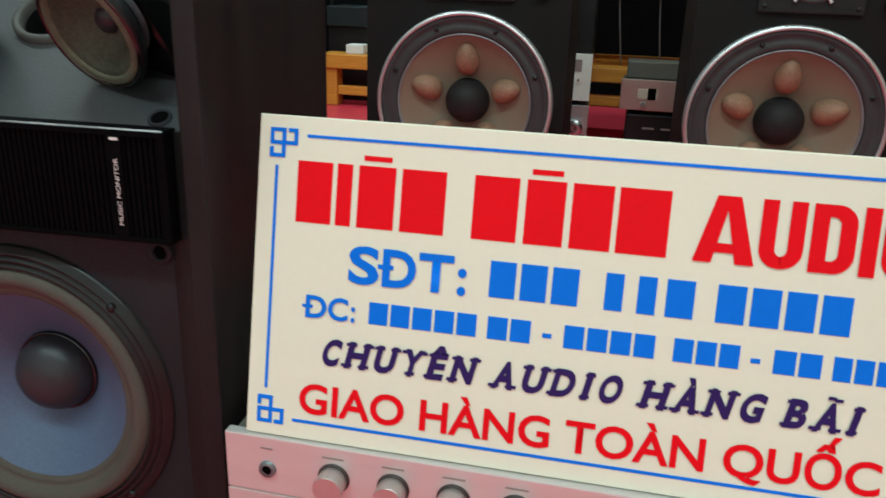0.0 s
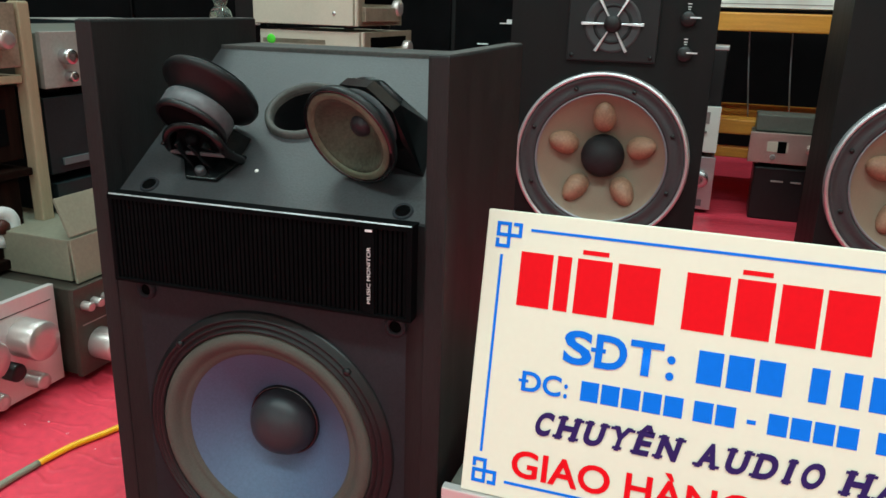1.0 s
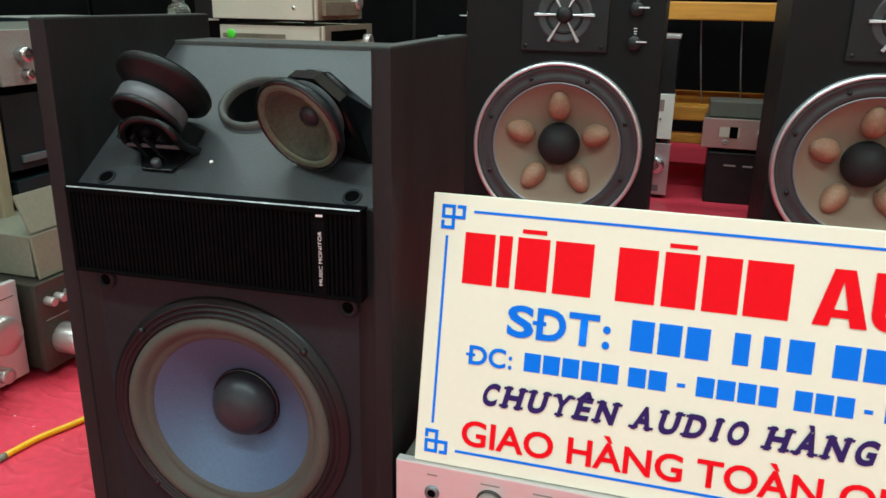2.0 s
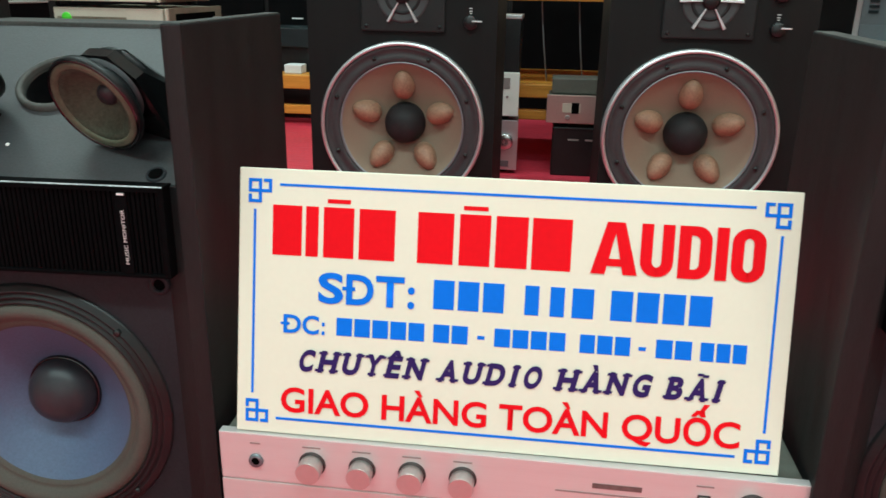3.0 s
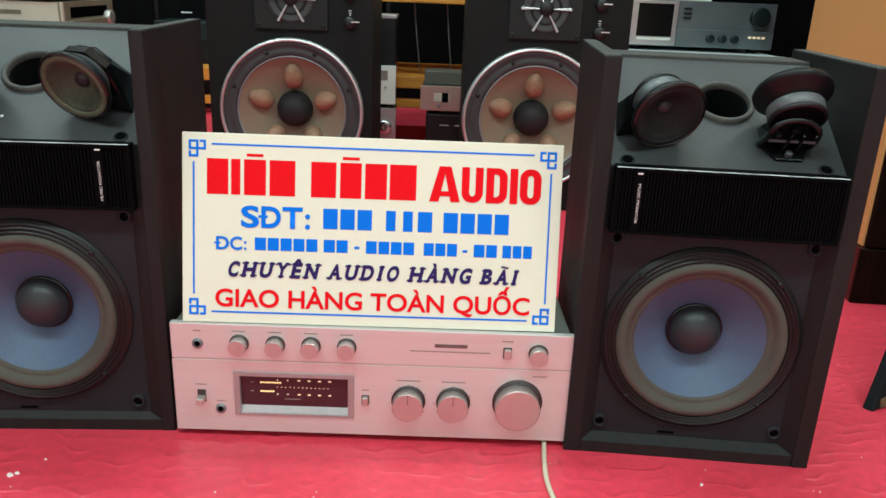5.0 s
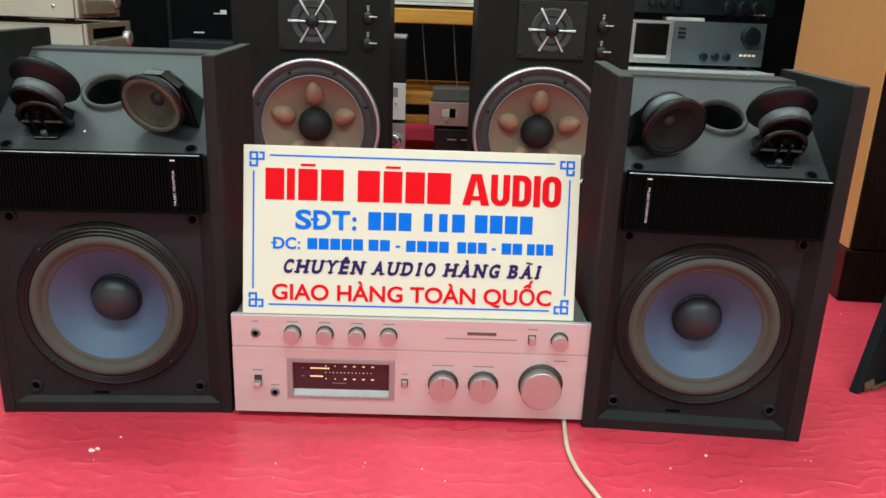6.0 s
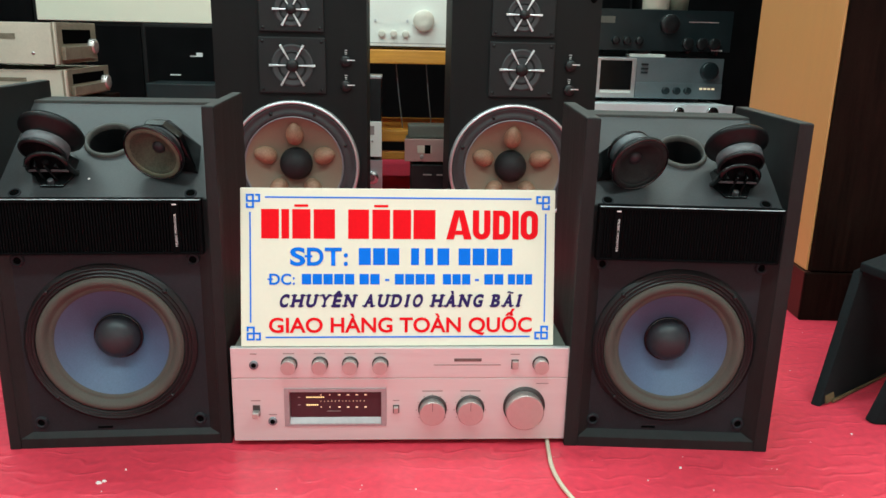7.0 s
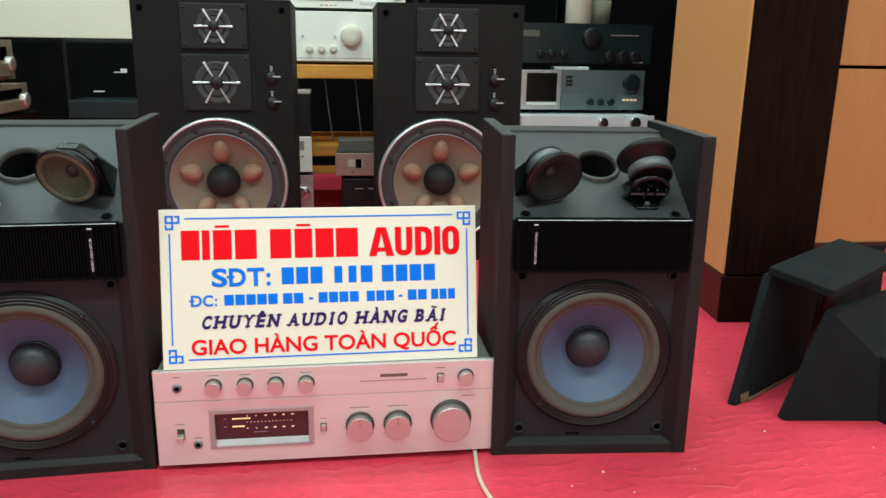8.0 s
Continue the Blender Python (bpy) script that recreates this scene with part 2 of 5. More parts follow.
def prism(pts, x0, x1, bev=0.0015):
    """A side profile of (y, z) points drawn out along x."""
    bm = bmesh.new()
    a = [bm.verts.new((x0, y, z)) for y, z in pts]
    b = [bm.verts.new((x1, y, z)) for y, z in pts]
    n = len(pts)
    bm.faces.new(a)
    bm.faces.new(b[::-1])
    for i in range(n):
        bm.faces.new((a[i], b[i], b[(i + 1) % n], a[(i + 1) % n]))
    bmesh.ops.recalc_face_normals(bm, faces=bm.faces[:])
    if bev:
        bmesh.ops.bevel(bm, geom=bm.edges[:], offset=bev, segments=2, profile=0.6, affect="EDGES")
    return bm


def lathe(profile, seg=48, at=(0, 0, 0), axis=(0, -1, 0)):
    """A profile of (radius, height along axis) turned round the axis."""
    bm = bmesh.new()
    q = Vector((0, 0, 1)).rotation_difference(Vector(axis).normalized()).to_matrix()
    rings = []
    for r, h in profile:
        if r < 1e-6:
            rings.append([bm.verts.new(q @ Vector((0, 0, h)) + Vector(at))])
        else:
            rings.append([bm.verts.new(q @ Vector((r * math.cos(2 * math.pi * i / seg), r * math.sin(2 * math.pi * i / seg), h)) + Vector(at)) for i in range(seg)])
    for a, b in zip(rings, rings[1:]):
        for i in range(seg):
            j = (i + 1) % seg
            if len(a) == 1 and len(b) == 1:
                continue
            if len(a) == 1:
                bm.faces.new((a[0], b[i], b[j]))
            elif len(b) == 1:
                bm.faces.new((a[i], b[0], a[j]))
            else:
                bm.faces.new((a[i], b[i], b[j], a[j]))
    bmesh.ops.recalc_face_normals(bm, faces=bm.faces[:])
    for f in bm.faces:
        f.smooth = True
    return bm


def plate4(pts, thick):
    """A board with four given corners and a thickness, drawn out along its normal."""
    p = [Vector(v) for v in pts]
    n = (p[1] - p[0]).cross(p[3] - p[0]).normalized() * thick
    bm = bmesh.new()
    a = [bm.verts.new(v) for v in p]
    b = [bm.verts.new(v + n) for v in p]
    bm.faces.new(a)
    bm.faces.new(b[::-1])
    for i in range(4):
        bm.faces.new((a[i], b[i], b[(i + 1) % 4], a[(i + 1) % 4]))
    bmesh.ops.recalc_face_normals(bm, faces=bm.faces[:])
    bmesh.ops.bevel(bm, geom=bm.edges[:], offset=min(0.003, thick * 0.3), segments=2, profile=0.6, affect="EDGES")
    return bm


def tube(points, radius, seg=10, steps=8):
    """A round cable along a smooth line through the points."""
    P = [Vector(p) for p in points]
    P = [P[0] * 2 - P[1]] + P + [P[-1] * 2 - P[-2]]
    line = []
    for i in range(1, len(P) - 2):
        for k in range(steps):
            t = k / steps
            a, b, c, d = P[i - 1:i + 3]
            line.append(0.5 * ((2 * b) + (c - a) * t + (2 * a - 5 * b + 4 * c - d) * t * t + (3 * b - a - 3 * c + d) * t ** 3))
    line.append(P[-2])
    bm = bmesh.new()
    rings = []
    for i, p in enumerate(line):
        d = (line[min(i + 1, len(line) - 1)] - line[max(i - 1, 0)]).normalized()
        u = d.cross(Vector((0, 0, 1)))
        u = u.normalized() if u.length > 1e-4 else Vector((1, 0, 0))
        w = u.cross(d)
        rings.append([bm.verts.new(p + radius * (u * math.cos(2 * math.pi * k / seg) + w * math.sin(2 * math.pi * k / seg))) for k in range(seg)])
    for a, b in zip(rings, rings[1:]):
        for k in range(seg):
            f = bm.faces.new((a[k], b[k], b[(k + 1) % seg], a[(k + 1) % seg]))
            f.smooth = True
    bm.faces.new(rings[0])
    bm.faces.new(rings[-1][::-1])
    bmesh.ops.recalc_face_normals(bm, faces=bm.faces[:])
    return bm


def holed_plate(x0, x1, z0, z1, cx, cz, r, y0, y1, seg=64):
    """An upright board from y0 (front) to y1 with one round hole through it."""
    bm = bmesh.new()
    rows = []
    for y in (y0, y1):
        inner, outer = [], []
        for i in range(seg):
            a = 2 * math.pi * (i + 0.5) / seg
            c, s_ = math.cos(a), math.sin(a)
            k = min((x1 - cx) / c if c > 0 else (x0 - cx) / c, (z1 - cz) / s_ if s_ > 0 else (z0 - cz) / s_)
            inner.append(bm.verts.new((cx + r * c, y, cz + r * s_)))
            outer.append(bm.verts.new((cx + k * c, y, cz + k * s_)))
        rows.append((inner, outer))
    (ia, oa), (ib, ob_) = rows
    for i in range(seg):
        j = (i + 1) % seg
        for quad in ((ia[i], oa[i], oa[j], ia[j]), (ib[i], ib[j], ob_[j], ob_[i]), (ia[i], ia[j], ib[j], ib[i]), (oa[i], ob_[i], ob_[j], oa[j])):
            bm.faces.new(quad)
    # square off the corners between the rays
    for x, z in ((x0, z0), (x1, z0), (x0, z1), (x1, z1)):
        for row in (oa, ob_):
            v = min(row, key=lambda q: (q.co.x - x) ** 2 + (q.co.z - z) ** 2)
            v.co.x, v.co.z = x, z
    bmesh.ops.recalc_face_normals(bm, faces=bm.faces[:])
    return bm


def turned(bm, m):
    bmesh.ops.transform(bm, matrix=m, verts=bm.verts[:])
    return bm


def part(name, bm, material, parent=None, label=""):
    me = bpy.data.meshes.new(name)
    bm.to_mesh(me)
    bm.free()
    me.materials.append(material)
    ob = new(name, me)
    ob.parent = parent
    if label:
        ob["label"] = label
    return ob


def thing(name, m, label, category, group=""):
    ob = new(name)
    ob.empty_display_size = 0.05
    ob.matrix_world = m
    return tagged(ob, label, category, group)


def structure(name, bm, material, label, category):
    return tagged(part(name, bm, material), label, category, "", "structure")


def text_bm(body, x0, x1, z0, cap, y, bold=0.0, shear=0.0, depth=0.0004):
    """Lettering that fills x0..x1 with capitals of the given height on the plane y."""
    cu = bpy.data.curves.new("lettering", "FONT")
    cu.body, cu.offset, cu.shear, cu.resolution_u = body, bold, shear, 4
    ob = new("lettering", cu)
    bpy.context.view_layer.update()
    me = bpy.data.meshes.new_from_object(ob.evaluated_get(bpy.context.evaluated_depsgraph_get()))
    bpy.data.objects.remove(ob)
    bm = bmesh.new()
    bm.from_mesh(me)
    bpy.data.meshes.remove(me)
    a, b = min(v.co.x for v in bm.verts), max(v.co.x for v in bm.verts)
    for v in bm.verts:
        v.co = Vector((x0 + (v.co.x - a) / (b - a) * (x1 - x0), y - depth, z0 + v.co.y / 0.69 * cap))
    return bm


# ---- the room ----
structure("floor", box(-3.2, 3.2, -3.0, 3.6, -0.05, 0, 0), M["floor"], "red vinyl floor matting with wavy ribs, scuffed and dusty", "floor")
structure("ceiling", box(-3.2, 3.2, -3.0, 3.6, 3.0, 3.06, 0), M["ceiling"], "plain white painted ceiling of the shop", "ceiling")
structure("wall_north", box(-3.2, 3.2, 3.6, 3.7, -0.05, 3.06, 0), M["dark_wall"], "dark back wall behind the stacked equipment", "wall")
structure("wall_south", box(-3.2, 3.2, -3.1, -3.0, -0.05, 3.06, 0), M["wall"], "plain painted wall of the shop", "wall")
structure("wall_west", box(-3.3, -3.2, -3.1, 3.7, -0.05, 3.06, 0), M["wall"], "plain painted wall of the shop", "wall")
structure("wall_east", box(3.2, 3.3, -3.1, 3.7, -0.05, 3.06, 0), M["wall"], "plain painted wall of the shop", "wall")

# square pillar clad in veneer, with a dark front board and a dark red skirting
pil = new("pillar")
pil.matrix_world = pose(0.775, 0.470, 0, 0, 0, -4.6)
tagged(pil, "square pillar clad in orange wood veneer and dark brown boards", "pillar", "", "structure")
part("core", box(0.010, 0.178, 0.012, 0.408, 0, 2.95, 0), M["dark_wood"], pil)
part("veneer_panel", box(0.0, 0.010, 0.006, 0.412, 0.098, 2.95, 0.001), M["panel_wood"], pil, "orange wood veneer cladding panel")
part("front_board", box(0.004, 0.178, -0.002, 0.012, 0.098, 2.95, 0.002), M["dark_wood"], pil, "dark brown stained board")
part("skirting", box(-0.004, 0.010, 0.0, 0.412, 0.0, 0.096, 0.002), M["red_wood"], pil, "dark red wooden skirting")
part("front_skirting", box(-0.004, 0.178, -0.006, 0.0, 0.0, 0.096, 0.002), M["dark_wood"], pil, "dark brown skirting")
clad = new("wall_panelling")
tagged(clad, "orange wood veneer wall panels with a dark joint between them", "wall panel", "", "structure")
part("lower_panel", box(0.957, 2.6, 1.0, 1.03, 0.02, 0.490, 0.002), M["wall_veneer"], clad)
part("upper_panel", box(0.957, 2.6, 1.0, 1.03, 0.499, 3.0, 0.002), M["wall_veneer"], clad)
part("backing", box(0.957, 2.6, 1.03, 1.06, 0.0, 3.0, 0), M["dark_wood"], clad)
part("skirting", box(0.957, 2.6, 0.995, 1.03, 0.0, 0.02, 0.002), M["red_wood"], clad)


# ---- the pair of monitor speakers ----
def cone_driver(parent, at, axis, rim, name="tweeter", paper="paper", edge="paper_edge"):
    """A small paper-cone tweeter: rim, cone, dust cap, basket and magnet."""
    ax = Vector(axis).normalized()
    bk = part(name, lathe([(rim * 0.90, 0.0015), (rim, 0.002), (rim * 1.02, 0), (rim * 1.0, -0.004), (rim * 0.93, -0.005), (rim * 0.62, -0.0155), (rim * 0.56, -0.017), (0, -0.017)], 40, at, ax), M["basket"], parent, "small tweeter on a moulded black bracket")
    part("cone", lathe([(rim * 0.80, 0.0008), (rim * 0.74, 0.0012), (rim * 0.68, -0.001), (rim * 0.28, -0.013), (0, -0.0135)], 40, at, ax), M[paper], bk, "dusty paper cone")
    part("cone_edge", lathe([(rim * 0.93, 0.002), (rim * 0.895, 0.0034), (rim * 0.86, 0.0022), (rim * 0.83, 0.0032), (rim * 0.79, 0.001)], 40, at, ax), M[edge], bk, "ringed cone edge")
    part("rim_ring", lathe([(rim * 1.0, 0.0018), (rim * 0.975, 0.0034), (rim * 0.95, 0.0018)], 40, at, ax), M["rim"], bk, "polished black rim")
    part("dust_cap", lathe([(rim * 0.22, -0.0128), (rim * 0.17, -0.0095), (0, -0.0082)], 24, at, ax), M["dome"], bk)
    part("magnet", lathe([(rim * 0.62, -0.016), (rim * 0.72, -0.0175), (rim * 0.73, -0.0185), (rim * 0.73, -0.028), (rim * 0.70, -0.0295), (0, -0.0295)], 40, at, ax), M["magnet"], bk, "grey ferrite magnet ring")
    part("back_plate", lathe([(rim * 0.68, -0.0292), (rim * 0.74, -0.0300), (rim * 0.75, -0.0318), (rim * 0.73, -0.0336), (rim * 0.66, -0.0338)], 40, at, ax), M["gasket"], bk)
    part("back_boss", lathe([(rim * 0.70, -0.0334), (rim * 0.52, -0.0345), (rim * 0.46, -0.037), (0, -0.0375)], 40, at, ax), M["slot"], bk)
    return bk


def monitor_speaker(m, s, label, outer_h, H, W, I, gw, hs, hb, bd):
    """s: 1 or -1, the mirrored twin; bd is how deep the front baffle sits."""
    sp = thing("monitor_speaker", m, label, "speaker", "pair of monitor speakers")
    D = 0.222
    for a, b in ((-W, -I), (I, W)):
        h = outer_h if s * a > 0 else H
        part("side_panel", prism([(0, 0), (0.0, h), (D, h), (D, 0)], a, b, 0.0015), M["vinyl"], sp)
    part("bottom_panel", box(-I, I, 0.001, D, 0.0, 0.014, 0.001), M["vinyl"], sp)
    part("back_panel", box(-I, I, D - 0.014, D, 0.014, 0.410, 0.001), M["vinyl"], sp)
    # sloped top baffle and the narrow flat board behind it
    y0, z0, y1, z1 = 0.004, 0.3170, 0.164, 0.423 if s < 0 else 0.4175
    run = math.hypot(y1 - y0, z1 - z0)
    tilt = math.degrees(math.atan2(z1 - z0, y1 - y0))
    slope_k = (z1 - z0) / (y1 - y0)
    part("sloped_top", turned(holed_plate(-I, I, 0, run, s * 0.010, 0.112, 0.0265, 0, 0.012, 96), pose(0, y0, z0, tilt - 90, 0, 0)), M["baffle"], sp, "sloping black top baffle, slightly dusty")
    part("top_board", box(-I, I, y1 - 0.004, D, z1 - 0.012, z1 + 0.001, 0.001), M["dusty"], sp, "narrow flat top board, dusty grey")
    # Top edges: dust and the ceiling's sheen share one painted grey.
    for a, b in ((-W, -I), (I, W)):
        h = outer_h if s * a > 0 else H
        part("dusty_sheen_edge", box(a + 0.001, b - 0.001, 0.003, D - 0.002, h - 0.002, h + 0.0005, 0.0004), M["dusty"], sp, "dusty grey top edge, ceiling sheen put into its colour")
    # front baffle inside a chamfered border
    part("baffle", holed_plate(-I, I, 0.014, 0.318, -0.003 if s < 0 else 0.0, 0.139, 0.0915, bd, bd + 0.015, 96), M["front"], sp, "recessed black front baffle")
    for a in (-1, 1):
        bm = bmesh.new()
        lo = [bm.verts.new(v) for v in ((a * I, 0.001, 0.014), (a * I, bd, 0.014), (a * (I - 0.014), bd, 0.020))]
        hi = [bm.verts.new(v) for v in ((a * I, 0.001, 0.3235), (a * I, bd, 0.3235), (a * (I - 0.014), bd, 0.3235))]
        bm.faces.new(lo), bm.faces.new(hi[::-1])
        for i in range(3):
            bm.faces.new((lo[i], hi[i], hi[(i + 1) % 3], lo[(i + 1) % 3]))
        bmesh.ops.recalc_face_normals(bm, faces=bm.faces[:])
        part("border_chamfer", bm, M["vinyl"], sp)
    part("bottom_chamfer", prism([(0.001, 0.0135), (bd, 0.0135), (bd, 0.0205)], -I + 0.001, I - 0.001, 0.0006), M["vinyl"], sp)
    # slotted grille band
    gy = -0.008
    g = part("grille_band", merge(box(-gw, gw, gy, bd + 0.001, 0.2580, 0.2610, 0.0009), box(-gw, -gw + 0.004, gy, bd + 0.001, 0.260, 0.323, 0.0009), box(gw - 0.004, gw, gy, bd + 0.001, 0.260, 0.323, 0.0009), box(-gw + 0.002, gw - 0.002, gy + 0.008, bd + 0.002, 0.259, 0.324, 0)), M["slot"], sp, "black slotted grille band")
    part("top_bar", prism([(gy, 0.3213), (gy, 0.3240), (gy + 0.0012, 0.3252), (0.0058, 0.3252), (0.0058, 0.3213)], -gw, gw, 0), M["slot"], g)
    # Pale strip along the edge: the ceiling's highlight put into colour and shape.
    part("edge_highlight", prism([(gy + 0.0004, 0.3247), (gy + 0.0012, 0.3255), (gy + 0.0019, 0.3250), (gy + 0.0011, 0.3242)], -gw + 0.001, gw - 0.001, 0), M["rail"], g, "bright top edge, its highlight put into the colour")
    ribs = bmesh.new()
    n = 66
    for i in range(n):
        x = -gw + 0.0055 + (2 * gw - 0.011) * i / (n - 1)
        ribs = merge(ribs, box(x - 0.0011, x + 0.0011, gy + 0.0015, gy + 0.008, 0.2610, 0.3215, 0))
    part("ribs", ribs, M["slot"], g)
    sx = -s * 0.0873
    part("name_strip", box(sx - 0.0042, sx + 0.0042, gy - 0.0002, gy + 0.003, 0.2610, 0.3215, 0.0004), M["slot"], g, "black strip with white lettering")
    t = text_bm("MUSIC MONITOR", -0.0205, 0.0195, -0.0012, 0.0026, gy - 0.0006, 0.0)
    part("lettering", turned(t, Matrix.Translation((sx + 0.0006, 0, 0.289)) @ pose(0, 0, 0, 0, s * 90, 0)), M["print_white"], g, "small white upright lettering")
    part("mark", box(sx - 0.0022, sx + 0.0028, gy - 0.0008, gy, 0.3188, 0.3203, 0), M["print_white"], g)
    # woofer
    wx = -0.003 if s < 0 else 0.0
    c = (wx, bd, 0.139)
    wf = part("woofer", lathe([(0.0885, 0.000), (0.0885, 0.0045), (0.0902, 0.0074), (0.0915, 0.0074), (0.0922, 0.0046), (0.0936, 0.0046), (0.0944, 0.0066), (0.0956, 0.0066), (0.0963, 0.0040), (0.0978, 0.0040), (0.0986, 0.0058), (0.0998, 0.0058), (0.1006, 0.0034), (0.1032, 0.0032), (0.1045, 0.0)], 80, c), M["gasket"], sp, "woofer with a ridged black gasket")
    part("surround", lathe([(0.0896, 0.0030), (0.0878, 0.0066), (0.0846, 0.0089), (0.0812, 0.0090), (0.0780, 0.0070), (0.0757, 0.0038), (0.0742, 0.0024), (0.0726, 0.0026), (0.0712, 0.0024), (0.0688, -0.0002)], 80, c), M["foam"], wf, "brown-grey foam surround")
    part("cone", lathe([(0.0696, 0.0004), (0.058, -0.0095), (0.044, -0.020), (0.028, -0.030), (0.020, -0.034)], 80, c), M["blue_cone"], wf, "blue-grey paper cone")
    part("dust_cap", lathe([(0.0284, -0.0292), (0.0282, -0.0262), (0.0264, -0.0187), (0.0219, -0.0120), (0.0154, -0.0074), (0.0077, -0.0048), (0, -0.0042)], 48, c), M["dome"], wf, "dark domed dust cap")
    part("cap_seam", lathe([(0.0306, -0.0284), (0.0302, -0.0266), (0.0294, -0.0257), (0.0286, -0.0258), (0.0279, -0.0268)], 48, c), M["glue"], wf, "shiny black glue bead")
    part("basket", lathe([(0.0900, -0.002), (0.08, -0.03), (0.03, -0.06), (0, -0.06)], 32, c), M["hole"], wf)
    for k in range(4):
        a = math.radians(45 + 90 * k)
        part("screw", lathe([(0.003, 0.0035), (0.003, 0.006), (0.0015, 0.007), (0, 0.007)], 12, (wx + 0.0985 * math.cos(a), bd, 0.139 + 0.0985 * math.sin(a))), M["gasket"], wf)
    # grille sockets
    for x, z in ((-hb, 0.248), (hb, 0.248), (-hb * 0.96, 0.034), (hb * 0.96, 0.034)):
        so = part("grille_socket", lathe([(0.0082, 0.0), (0.0076, 0.0030), (0.0050, 0.0034), (0.0044, 0.001)], 20, (x, bd, z)), M["front"], sp)
        # Flat disc: the shade inside the socket is put into its colour.
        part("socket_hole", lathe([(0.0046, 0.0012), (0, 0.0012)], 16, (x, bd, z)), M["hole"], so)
    sl = Vector((0, -(z1 - z0), y1 - y0)).normalized()

    def on_slope(x, y, up=0.0):
        return Vector((x, y, z0 + (y - y0) * slope_k)) + sl * up
    for x in (-hs, hs):
        at = on_slope(x, y0 + 0.0155)
        so = part("grille_socket", lathe([(0.0078, -0.001), (0.0072, 0.0012), (0.0056, 0.0014), (0.0050, 0.0004)], 20, at, sl), M["front"], sp)
        # Flat near-black disc in place of the socket's shaded inside.
        part("socket_hole", lathe([(0.0054, 0.0011), (0, 0.0011)], 16, at, sl), M["hole"], so)
    if s < 0:
        q = on_slope(-0.022, 0.040)
        part("dust_fleck", lathe([(0.0016, 0.0), (0.0012, 0.0008), (0, 0.0010)], 7, q, sl), M["white_bit"], sp, "white dust fleck")
    part("foot_label", box(-0.03, -0.012, bd - 0.0006, bd + 0.0005, 0.0235, 0.0262, 0), M["hole"], sp)
    # port, in the hole of the slope
    pc = on_slope(s * 0.010, y0 + 0.112 * math.cos(math.radians(tilt)))
    po = part("port", lathe([(0.0325, 0.0), (0.0320, 0.004), (0.0285, 0.0055), (0.0268, 0.003), (0.0262, -0.002)], 40, pc, sl), M["port_rim"], sp, "round reflex port with a dusty grey rim")
    part("port_tube", lathe([(0.0264, 0.0), (0.0264, -0.055)], 40, pc, sl), M["plastic"], po)
    # The tube's deep shade is put into this end disc's colour.
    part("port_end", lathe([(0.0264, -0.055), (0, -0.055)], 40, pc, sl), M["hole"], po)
    # inner tweeter, cone turned to the front and down
    cb = Vector((-s * 0.061, 0.022, 0.3755 if s < 0 else 0.3725))
    ab = Vector((s * 0.27, -0.84, -0.42)).normalized()
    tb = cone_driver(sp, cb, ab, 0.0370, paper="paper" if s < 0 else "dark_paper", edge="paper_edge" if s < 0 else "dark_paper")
    e = cb - ab * 0.040
    out = Vector((-s, 0, 0))
    side = ab.cross(Vector((0, 0, 1))).normalized()
    up = side.cross(ab)
    shell = bmesh.new()
    ra, rb = (0.84, 0.66) if s < 0 else (0.62, 0.52)
    for d, q in ((0.0178, ra), (0.027, ra), (0.038, rb)):
        for k in range(8):
            a = math.radians(22.5 + 45 * k)
            shell.verts.new(cb - ab * d + (side * math.cos(a) + up * math.sin(a)) * 0.037 * q)
    for p in (on_slope(e.x, 0.048) + out * 0.034, on_slope(e.x, e.y + 0.034) + out * 0.031, on_slope(e.x, e.y + 0.034) - out * 0.014, on_slope(e.x, 0.058) - out * 0.006):
        shell.verts.new(p)
    hull = bmesh.ops.convex_hull(shell, input=shell.verts[:])
    bmesh.ops.delete(shell, geom=[g for g in hull["geom_interior"] if g.is_valid], context="VERTS")
    part("housing", shell, M["gloss"], tb, "faceted glossy black tweeter housing")
    # outer tweeter, turned up and away, on its ribbed bracket
    ca = Vector((0.062 if s > 0 else -0.0630, 0.050, 0.3965))
    aa = Vector((0.14 if s < 0 else -0.04, 0.68, 0.72)).normalized()
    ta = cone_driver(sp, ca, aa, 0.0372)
    f = ca - aa * 0.043
    bx_ = ca.x - s * 0.001
    base = [on_slope(bx_ - 0.027, 0.048), on_slope(bx_ - 0.012, 0.027), on_slope(bx_ + 0.014, 0.027), on_slope(bx_ + 0.027, 0.050)]
    part("base_plate", plate4(base, 0.0035), M["gloss"], ta)
    for dx in (-0.0215, -0.007, 0.007, 0.0215):
        q = on_slope(bx_ + dx, 0.034 if abs(dx) < 0.01 else 0.044, 0.001)
        part("rib", plate4([q + Vector((-0.0014, 0, 0)), on_slope(bx_ + dx - 0.0014, 0.066, 0.001), f + Vector((dx * 0.8 - 0.0014, 0.016, 0.010)), f + Vector((dx * 0.8 - 0.0014, -0.004, -0.006))], 0.0028), M["gloss"], ta)
    mid = on_slope(bx_, 0.040) * 0.5 + f * 0.5
    # Greyer than the other ribs: its highlight is put into the colour.
    part("cross_rib", box(bx_ - 0.023, bx_ + 0.023, mid.y - 0.006, mid.y + 0.008, mid.z - 0.0014, mid.z + 0.0014, 0.0006), M["band"], ta)
